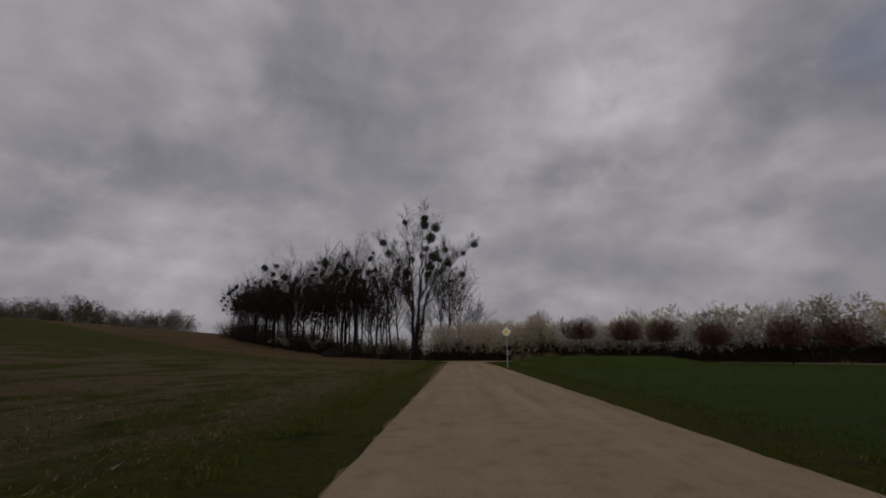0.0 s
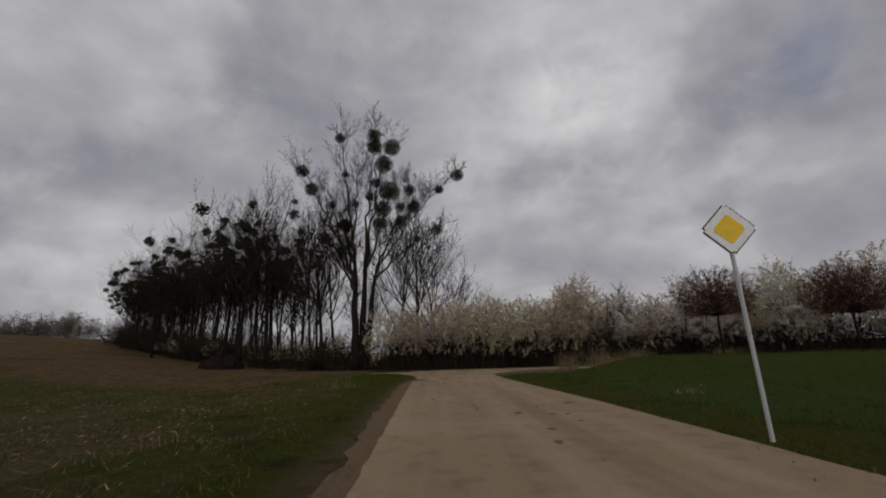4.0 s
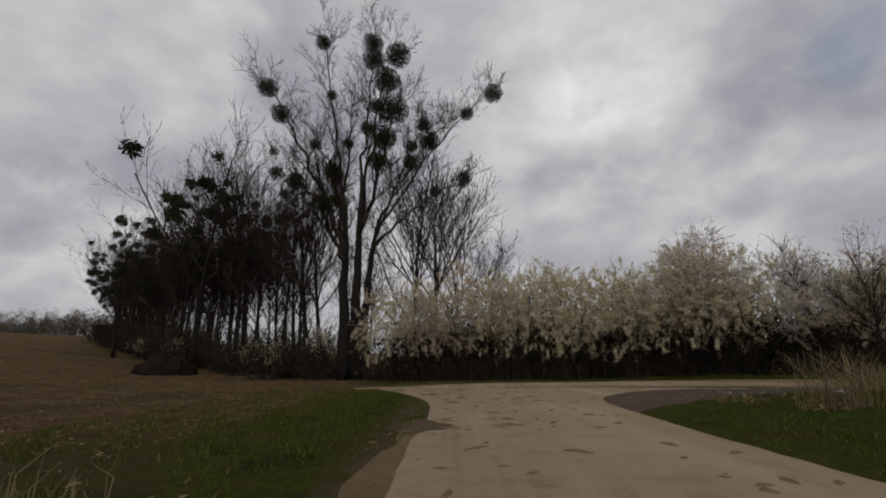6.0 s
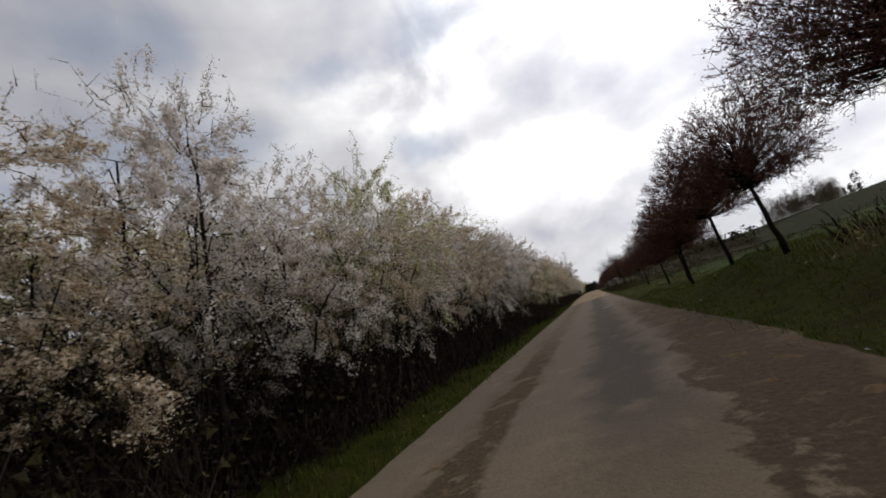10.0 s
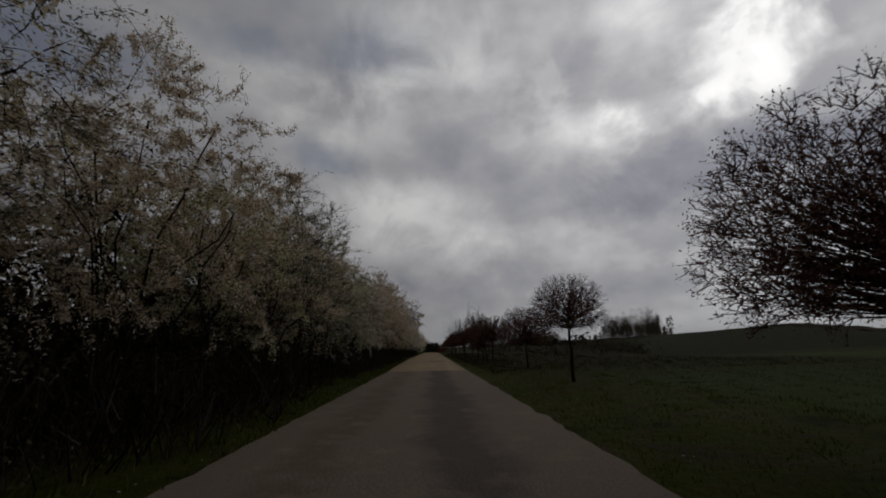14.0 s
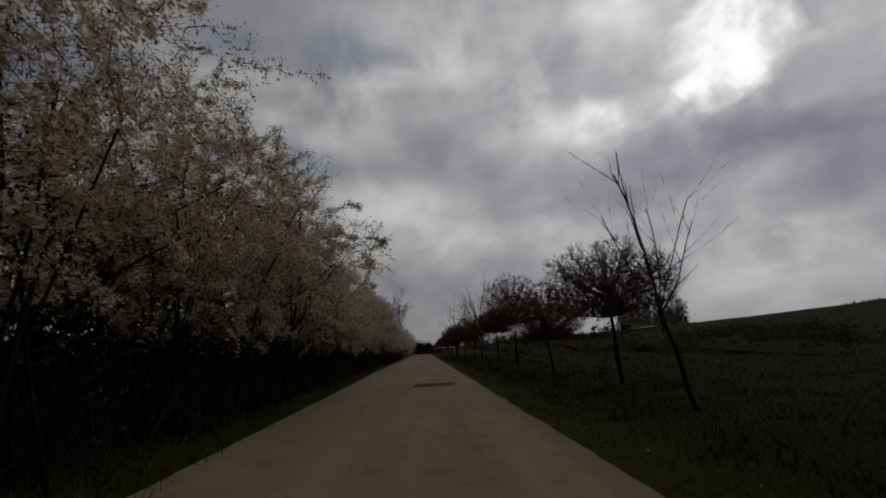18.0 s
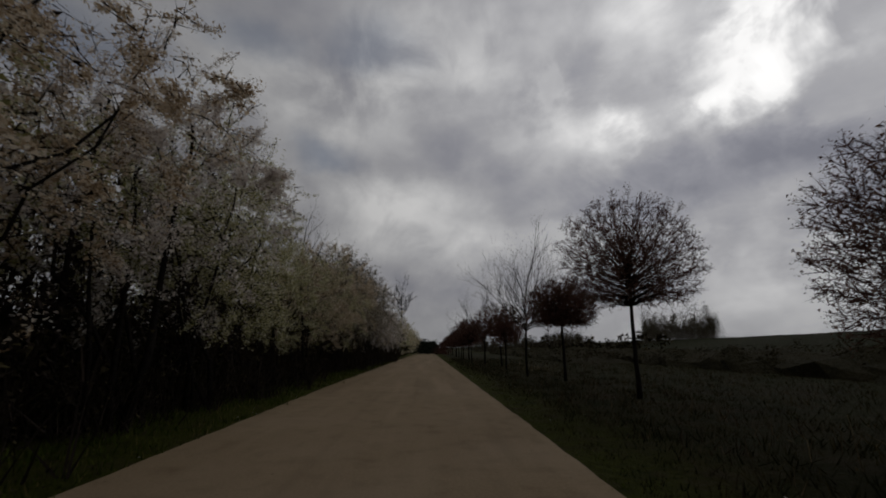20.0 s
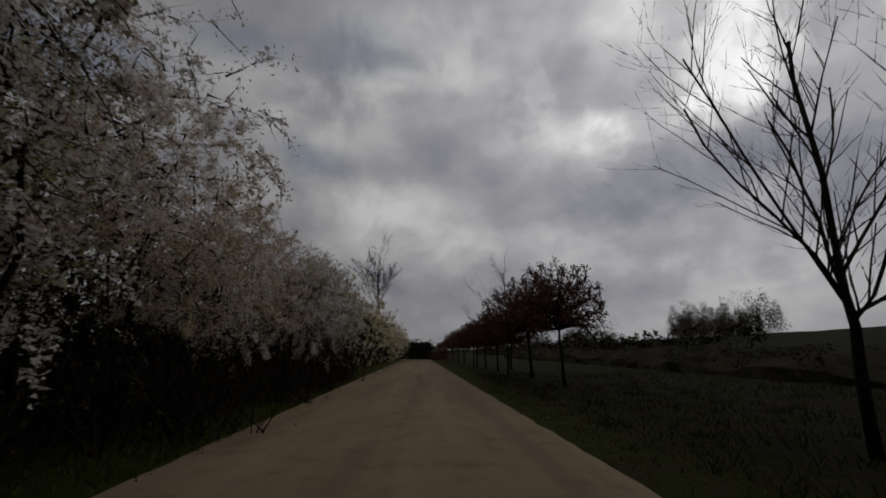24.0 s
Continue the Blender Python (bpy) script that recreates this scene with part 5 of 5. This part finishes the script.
# globe maples right of lane 2: u, v, stem height, crown half width, crown height
MAPLE = "young globe maple with a dense ball of reddish budding twigs"
ROW = [(-7.0, 5.0, 2.0, 1.8, 2.4), (-1.8, 4.7, 1.8, 1.65, 2.3), (2.0, 4.6, 1.75, 1.6, 2.2), (6.6, 4.2, 1.75, 1.45, 2.1), (12.6, 5.3, 1.65, 1.7, 2.5), (16.4, 4.85, 1.55, 1.8, 2.3),
       (27.85, 5.0, 1.95, 1.22, 1.85), (38.4, 5.75, 1.8, 1.48, 1.8), (53.6, 5.8, 1.95, 1.9, 2.15), (59.5, 5.6, 1.8, 1.5, 1.8), (67.8, 5.9, 2.55, 1.85, 3.1),
       (73.4, 5.7, 2.25, 1.3, 1.75), (81.9, 4.9, 1.85, 0.95, 1.5), (88.1, 5.7, 2.2, 2.03, 2.4), (103.3, 5.0, 1.75, 1.55, 2.6), (108.5, 5.2, 1.8, 1.9, 2.8),
       (115, 4.8, 1.7, 1.5, 2.1), (120, 4.8, 1.7, 1.5, 2.0), (127, 4.8, 1.7, 1.4, 2.0), (134, 4.7, 1.7, 1.4, 2.0), (141, 4.7, 1.7, 1.5, 2.0), (148, 4.6, 1.7, 1.4, 2.0)]
maples = []
for k, (mu, mv, fork, half, crown) in enumerate(ROW[:7]):
    maples.append(maple("globe_maple", uv(mu, mv), 200 + k, half, crown, fork, MAPLE, (250, 250, 250, 270, 270, 270, 165)[k], 1.1 if k < 6 else 0.92))
SIZES = [r[2:] for r in ROW[:7]] + [(1.7, 1.6, 1.9)] * 2
for k, (mu, mv) in enumerate(((112, 4.8), (124, 4.7))):
    maples.append(maple("globe_maple", uv(mu, mv), 210 + k, 1.6, 1.9, 1.7, MAPLE, 90, 2.2))
for k, (mu, mv, fork, half, crown) in enumerate(ROW[7:]):
    if mu in (53.6, 67.8, 73.4, 88.1):
        maple("globe_maple", uv(mu, mv), 220 + k, half, crown, fork, MAPLE, 260, 1.15)
        continue
    j = 5 + k % 2 if mu < 98 else 7 + k % 2
    stand(maples[j], *uv(mu, mv), g.uniform(0, 360), half / SIZES[j][1], (fork + crown) / (SIZES[j][0] + SIZES[j][2]) / (half / SIZES[j][1]))
vase_tree("vase_tree", uv(-12.9, 3.9), 231, 1.75, 3.9, "slender bare young tree with small yellowish buds beside the bend", 8, (0, 0), True, 0.7)
vase_tree("sapling", uv(48.4, 4.6), 232, 1.75, 4.6, "leaning thin sapling with a few whip-like shoots", 4, (0.21, 0.27), False, 0.62, 0.95, 1)
vase_tree("vase_tree", uv(76.5, 4.9), 233, 2.5, 6.6, "bare young tree with a wide vase of branches and small buds", 14, (0, 0), True, 0.85, 0.12)
vase_tree("vase_tree", uv(93.0, 5.1), 234, 1.95, 6.2, "bare young tree with forked rising limbs", 5, (-0.1, 0.1), False)
vase_tree("vase_tree", uv(116.5, 6.0), 235, 2.4, 7.0, "bare tree standing behind the maples", 6, (0, 0), False)
poplar("bare_tree", uv(139.5, -5.0), 240, 15.0, 1, 0, "lone bare tree rising out of the hedge", 0.7, 9, 0.4)
vase_tree("sapling", uv(73.0, -4.6), 236, 3.6, 6.4, "thin bare sapling standing out of the hedge", 2, (0.9, 0.2), False, 0.7, 0.9)

vase_tree("leaning_tree", uv(-10.8, -6.0), 237, 4.0, 6.2, "dark leaning tree among the blossoming shrubs", 6, (-2.5, 1.9), True, 1.3, 0.2)
low_scrub = scrub_bush("bare_shrub", uv(-5.6, 4.9), 133, 0.75, "low bare brown shrub on the bank under the maples", 9, 0.022)
for su, sv in ((-3.2, 5.7), (0.8, 5.4), (6.0, 5.9)):
    stand(low_scrub, *uv(su, sv), 70 * su, 0.45 + 0.05 * (su % 5))

# the belt of tall trees behind the junction, with mistletoe
BELT = "tall bare tree loaded with balls of mistletoe"
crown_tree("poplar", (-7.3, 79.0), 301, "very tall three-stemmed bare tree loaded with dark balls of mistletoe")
mid = [poplar("poplar", (-30, 99.5), 302, 27.0, 1, 10, BELT, 0.75, 10, 0.28, 0.66, 2), poplar("poplar", (-21, 92.5), 303, 27.0, 1, 6, "tall bare tree with a few balls of mistletoe", 0.6, 10, 0.28),
       poplar("poplar", (-44, 112.6), 304, 27.0, 1, 12, BELT, 0.75, 10, 0.28, 0.68, 2)]
fine_tree = [poplar("bare_tree", (-3.6, 83.4), 305, 19.5, 1, 0, "slim bare tree with fine drooping twigs", 0.6, 12, 0.16), poplar("bare_tree", (-13, 87.5), 306, 22.0, 1, 0, "slim bare tree in the belt", 0.5, 11, 0.22)]
stand(fine_tree[0], -1.6, 82.2, 120, 1.0)
stand(fine_tree[0], 0.6, 84.5, 200, 0.82)
stand(fine_tree[0], 2.6, 86.0, 45, 0.62)
gb = np.random.default_rng(33)


def belt_spot(d, spread):
    """A place d metres along the belt, which runs off behind the field."""
    return -9 - 0.737 * d + gb.normal() * spread, 80.5 + 0.676 * d + gb.normal() * spread


for k in range(40):
    x, y = belt_spot(1 + 2.1 * k, 2.2)
    stand(fine_tree[k % 2], x + 1, y + 3, gb.uniform(0, 360), gb.uniform(0.5, 0.95))
for k in range(36):
    x, y = belt_spot(14 + 2.1 * k, 2.2)
    stand((mid + fine_tree)[int(gb.choice([0, 2, 1, 0, 0, 2]))], x, y, gb.uniform(0, 360), gb.uniform(0.66, 0.92) * (1 - 0.2 * k / 36))
# shrubs at the foot of the belt
scrub = [scrub_bush("scrub", (-9.5, 79.5), 131, 3.8, "dark leafless scrub at the foot of the trees"), scrub_bush("scrub", (-12, 82.5), 132, 4.8, "dark leafless scrub at the foot of the trees")]
for k in range(60):
    d = 1.5 * k
    x, y = belt_spot(d, 1.5)
    stand(scrub[k % 2], x, y, gb.uniform(0, 360), gb.uniform(0.75, 1.35) * (1 + 0.8 * min(1, d / 120)))
for k in range(12):
    d = 3 + 5.0 * k
    x, y = belt_spot(d, 1.0)
    stand(rear[int(gb.choice([0, 1]))], x + 0.5, y - 2.0, gb.uniform(0, 360), gb.uniform(0.35, 0.6))


# ---- distance ----
def far_wood(name, a, b, deep, tall, n, seed, label, mat, trees=60, slim=1.0, leaf=None, heart=False):
    """A strip of far woodland between two points: stems and a broken mass of twigs."""
    q = np.random.default_rng(seed)
    a, b = np.array(a, float), np.array(b, float)
    d = b - a
    side = np.array([-d[1], d[0]]) / np.linalg.norm(d)
    at = q.random(trees)
    base = a + d * at[:, None] + side * q.uniform(0, deep, (trees, 1))
    h = tall * q.uniform(0.42, 1.1, trees) * (0.85 + 0.15 * np.sin(at * 17))
    k = q.integers(0, trees, n)
    t = q.random(n) ** 0.75
    wide = 0.16 * h[k] * slim * (1.15 - t) ** 0.7
    c = np.column_stack([base[k] + q.normal(size=(n, 2)) * wide[:, None] * 0.75, h[k] * t * (0.82 if heart else 1.0)])
    c[:, 2] += ground_z(c[:, 0], c[:, 1])
    me = flecks(name, c, leaf or tall * 0.06, mat, q)
    # a dark shell stands for the shaded inside and closes the gaps
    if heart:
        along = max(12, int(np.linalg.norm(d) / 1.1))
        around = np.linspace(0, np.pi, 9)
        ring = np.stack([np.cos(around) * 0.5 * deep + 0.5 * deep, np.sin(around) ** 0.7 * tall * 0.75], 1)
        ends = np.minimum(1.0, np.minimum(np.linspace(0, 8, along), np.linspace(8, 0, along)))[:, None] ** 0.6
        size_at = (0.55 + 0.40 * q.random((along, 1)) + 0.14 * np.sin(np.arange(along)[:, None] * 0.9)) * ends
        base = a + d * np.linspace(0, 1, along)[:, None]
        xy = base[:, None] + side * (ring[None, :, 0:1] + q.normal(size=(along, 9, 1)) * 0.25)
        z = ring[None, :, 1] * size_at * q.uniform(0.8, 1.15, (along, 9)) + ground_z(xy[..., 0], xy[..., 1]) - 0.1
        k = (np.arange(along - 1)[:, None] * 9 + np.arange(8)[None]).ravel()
        me = fuse(name, me, mesh("heart", np.concatenate([xy, z[..., None]], -1), np.stack([k, k + 1, k + 10, k + 9], 1), M_HEDGE_SHADE))
    return tagged(link(name, me), label, "woodland", kind="stuff")


far_wood("far_wood", (-172, 138), (-127, 142), 14, 10, 60000, 401, "far bare woodland on the skyline", M_FARWOOD_HAZY, 420, 1.5, 0.27)
far_wood("far_wood", (-170, 190), (-128, 194), 16, 11, 60000, 402, "far bare woodland on the skyline", M_FARWOOD_HAZY, 420, 1.3, 0.27)
far_wood("far_wood", (-900, 700), (-300, 800), 80, 20, 6000, 403, "far woodland on the skyline", M_FARWOOD_HAZY, 160)
far_wood("far_copse", uv(196, 102), uv(272, 144), 26, 12.5, 110000, 404, "far dark copse of bare trees on the rise", M_FARWOOD_HAZY, 300, 1.1, 0.22)
far_wood("far_copse", uv(268, 150), uv(275, 153), 8, 13, 900, 405, "far small group of bare trees", M_FARWOOD_HAZY, 6)
far_wood("far_copse", uv(78, 128), uv(94, 140), 14, 9, 2600, 406, "bare trees on the hill", M_FARWOOD_HAZY, 14)
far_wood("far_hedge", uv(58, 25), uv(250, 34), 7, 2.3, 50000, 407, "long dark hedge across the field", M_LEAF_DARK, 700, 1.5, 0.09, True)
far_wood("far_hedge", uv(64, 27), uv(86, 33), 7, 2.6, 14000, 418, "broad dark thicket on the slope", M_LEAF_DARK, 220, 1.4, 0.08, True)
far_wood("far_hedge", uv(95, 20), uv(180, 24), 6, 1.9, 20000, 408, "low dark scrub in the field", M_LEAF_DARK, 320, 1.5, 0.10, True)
far_wood("far_hedge", uv(150, 60), uv(420, 90), 30, 5.0, 9000, 409, "far scrub beyond the field", M_LEAF_DARK, 240, 3.0, 0.8)
far_wood("far_copse", uv(190, 52), uv(340, 100), 14, 9.0, 18000, 414, "dark bare woodland behind the far maples", M_FARWOOD_HAZY, 190, 1.6, 0.34)
far_wood("far_copse", uv(225, 10), uv(205, 58), 22, 7.5, 36000, 416, "far dark woodland behind the end of the maple row", M_FARWOOD_HAZY, 150, 1.6, 0.3)
far_wood("far_hedge", uv(20, 70), uv(120, 92), 8, 0.8, 14000, 415, "low scrub along the crest of the hill", M_LEAF_DARK, 500, 2.5, 0.10, True)
# added backing: its dark shell hides the sky behind the hedge
far_wood("brushwood", uv(2, -10.0), uv(112, -10.0), 3, 3.2, 26000, 417, "brushwood with a dark shade shell added behind the hedge", M_LEAF_DARK, 260, 3.0, 0.10, True)
far_wood("evergreens", uv(166, 1.9), uv(186, 2.6), 4, 4.2, 5000, 410, "dark evergreen shrubs beside the far end of the lane", M_EVERGREEN, 26, 3.4, 0.4)
far_wood("maple_row_end", uv(150, 4.5), uv(165, 4.7), 1.5, 3.6, 3000, 411, "distant end of the maple row", M_REDTWIG, 5, 3.2)
far_wood("far_wood", uv(420, -60), uv(520, 80), 40, 12, 6000, 412, "far trees where the lane ends", M_FARWOOD_HAZY, 90)
far_wood("far_wood", uv(120, -160), uv(420, -120), 60, 14, 6000, 413, "far woodland beyond the hedge", M_FARWOOD_HAZY, 120)


def box(bm, x0, x1, y0, y1, z0, z1):
    bmesh.ops.create_cube(bm, size=1, matrix=Matrix.Translation(((x0 + x1) / 2, (y0 + y1) / 2, (z0 + z1) / 2)) @ Matrix.Diagonal((x1 - x0, y1 - y0, z1 - z0, 1)))


def farmhouse(place, turn):
    ob = thing("farm_building", (*place, float(ground_z(*place)) - 0.2), "long low white farm building far across the field", "building", turn=turn, scale=0.42)
    bm = bmesh.new()
    box(bm, -7, 7, -3, 3, 0, 2.9)
    part("wall", bm, M_PLASTER, ob)
    bm = bmesh.new()
    vs = [bm.verts.new(p) for p in ((-7.4, -3.5, 2.8), (7.4, -3.5, 2.8), (7.4, 0, 4.6), (-7.4, 0, 4.6), (-7.4, 3.5, 2.8), (7.4, 3.5, 2.8))]
    for f in ((0, 1, 2, 3), (3, 2, 5, 4), (0, 3, 4), (1, 5, 2), (0, 4, 5, 1)):
        bm.faces.new([vs[i] for i in f])
    part("roof", bm, M_ROOF, ob)
    for x in (-5, -2.4, 2.4, 5):
        bm = bmesh.new()
        box(bm, x - 0.5, x + 0.5, -3.04, -2.98, 1.0, 2.1)
        box(bm, x - 0.5, x + 0.5, 2.98, 3.04, 1.0, 2.1)
        part("window", bm, M_PANE, ob)


farmhouse(uv(213, 39), YAW2 + 35)


# ---- small things ----
def priority_sign(x, y):
    """A square yellow and white plate set on its corner, on a steel post with clamps."""
    z = float(ground_z(x, y))
    ob = thing("road_sign", (x, y, z - 0.05), "yellow and white diamond road sign on a thin steel post", "road sign", turn=-6)
    bm = bmesh.new()
    bmesh.ops.create_cone(bm, cap_ends=True, segments=14, radius1=0.03, radius2=0.03, depth=3.45, matrix=Matrix.Translation((0, 0.045, 1.72)))
    part("post", bm, M_STEEL, ob)

    def plate(name, half, y0, y1, mat, parent, bev):
        bm = bmesh.new()
        box(bm, -half, half, y0, y1, -half, half)
        es = [e for e in bm.edges if abs(e.verts[0].co.y - e.verts[1].co.y) > 1e-4]
        bmesh.ops.bevel(bm, geom=es, offset=bev, segments=4, affect="EDGES")
        bmesh.ops.transform(bm, matrix=Matrix.Translation((0, 0, 3.08)) @ Matrix.Rotation(radians(45), 4, "Y"), verts=bm.verts)
        return part(name, bm, mat, parent)

    plate("backing", 0.305, -0.004, 0.010, M_STEEL, ob, 0.05)
    border = plate("border", 0.30, -0.010, -0.005, M_BLACK, ob, 0.05)
    face = plate("white_face", 0.285, -0.014, -0.011, M_WHITE, ob, 0.04)
    plate("yellow_field", 0.175, -0.019, -0.015, M_YELLOW, face, 0.025)
    for h in (2.9, 3.26):
        bm = bmesh.new()
        box(bm, -0.05, 0.05, 0.008, 0.085, h - 0.02, h + 0.02)
        part("clamp", bm, M_STEEL, ob)


priority_sign(4.15, 42.2)


def mound(x, y, rx, ry, tall):
    """A heap of dark soil with a lumpy outline."""
    q = np.random.default_rng(51)
    bm = bmesh.new()
    bmesh.ops.create_icosphere(bm, subdivisions=4, radius=1)
    for v in bm.verts:
        n = noise.noise(v.co * 2.2) * 0.22 + noise.noise(v.co * 6) * 0.08
        v.co = Vector((v.co.x * rx * (1 + n), v.co.y * ry * (1 + n), max(-0.3, v.co.z * tall * (1 + n * 1.5))))
    ob = part("earth_mound", bm, M_EARTH, None)
    ob.matrix_world = pose(x, y, float(ground_z(x, y)) - 0.1, 0, 0, 20)
    tagged(ob, "heap of dark earth or manure at the field edge", "mound")


mound(-23.6, 84.8, 2.2, 1.6, 1.6)


def dry_clump(x, y, n, tall, wide, label, seed):
    """A clump of tall dry stalks with drooping ends."""
    q = np.random.default_rng(seed)
    ob = thing("dry_grass_clump", (x, y, float(ground_z(x, y)) - 0.03), label, "grass clump")
    b = np.column_stack([q.normal(size=(n, 2)) * wide, np.zeros(n)])
    h = tall * q.uniform(0.5, 1.1, n)
    m = b + np.column_stack([q.normal(size=(n, 2)) * 0.08 * tall, h * 0.65])
    e = m + np.column_stack([q.normal(size=(n, 2)) * 0.2 * tall, h * 0.35])
    w = np.full(n, 0.006)
    link("stalk_tuft", tubes("stalk_tuft", np.concatenate([np.column_stack([b, m, w, w * 0.8]), np.column_stack([m, e, w * 0.8, w * 0.3])]), M_STRAW), ob, "dry stalks", "stuff")
    c = np.column_stack([q.normal(size=(n, 2)) * wide * 1.3, np.abs(q.normal(size=n)) * 0.12])
    link("fallen_straw", flecks("fallen_straw", c, 0.055, M_STRAW, q, flat=0.4, stretch=2.0), ob, "fallen straw", "stuff")


dry_clump(7.3, 59.8, 160, 1.25, 0.35, "clump of tall dry brown stalks on the corner", 61)
dry_clump(8.6, 58.6, 130, 1.1, 0.5, "clump of tall dry brown stalks on the corner", 62)
dry_clump(6.8, 62.4, 150, 0.12, 0.4, "flattened patch of pale dry straw in the grass", 60)
dry_clump(*uv(-12.9, 3.9), 420, 0.75, 0.5, "heap of straw-coloured dry grass under the young tree", 63)
dry_clump(*uv(-11.4, 4.4), 300, 0.8, 0.5, "heap of straw-coloured dry grass under the young tree", 64)
dry_clump(*uv(-6.9, 4.5), 160, 0.5, 0.5, "dry grass at the foot of a maple", 65)
dry_clump(-4.9, 44.0, 16, 0.25, 0.2, "pale dry grass tuft beside the lane", 66)
dry_clump(-4.2, 54.5, 36, 0.5, 0.35, "pale dry grass tuft beside the lane", 67)
dry_clump(6.4, 47.5, 24, 0.3, 0.2, "pale dry grass tuft at the field edge", 68)
dry_clump(*uv(16, 5.6), 60, 0.5, 0.5, "dry weeds on the verge", 69)
dry_clump(*uv(40, 5.9), 70, 0.6, 0.8, "dry weeds on the verge", 70)
dry_clump(*uv(60, 6.4), 70, 0.55, 0.9, "dry weeds on the verge", 71)
dry_clump(*uv(82, 6.8), 70, 0.55, 1.0, "dry weeds on the verge", 72)


clods("gravel_stones", 700, lambda r: (r.uniform(4.4, 10.2), r.uniform(62.6, 65.8)), 0.009, M_STONE, "pale stones scattered on the dark gravel", "gravel")


def plastic_scrap(x, y):
    """A crumpled scrap of plastic sheet lying in the grass."""
    bm = bmesh.new()
    bmesh.ops.create_grid(bm, x_segments=12, y_segments=9, size=0.5)
    for v in bm.verts:
        v.co = Vector((v.co.x * 0.36, v.co.y * 0.25, 0.04 + 0.09 * noise.noise(v.co * 4.5) + 0.05 * noise.noise(v.co * 11)))
    bmesh.ops.solidify(bm, geom=bm.faces[:], thickness=0.006)
    ob = part("plastic_scrap", bm, M_PLASTIC, None)
    ob.matrix_world = pose(x, y, float(ground_z(x, y)) + 0.03, 6, 4, 30)
    tagged(ob, "crumpled pale blue plastic scrap in the grass", "litter")


plastic_scrap(*uv(-13.9, 3.7))
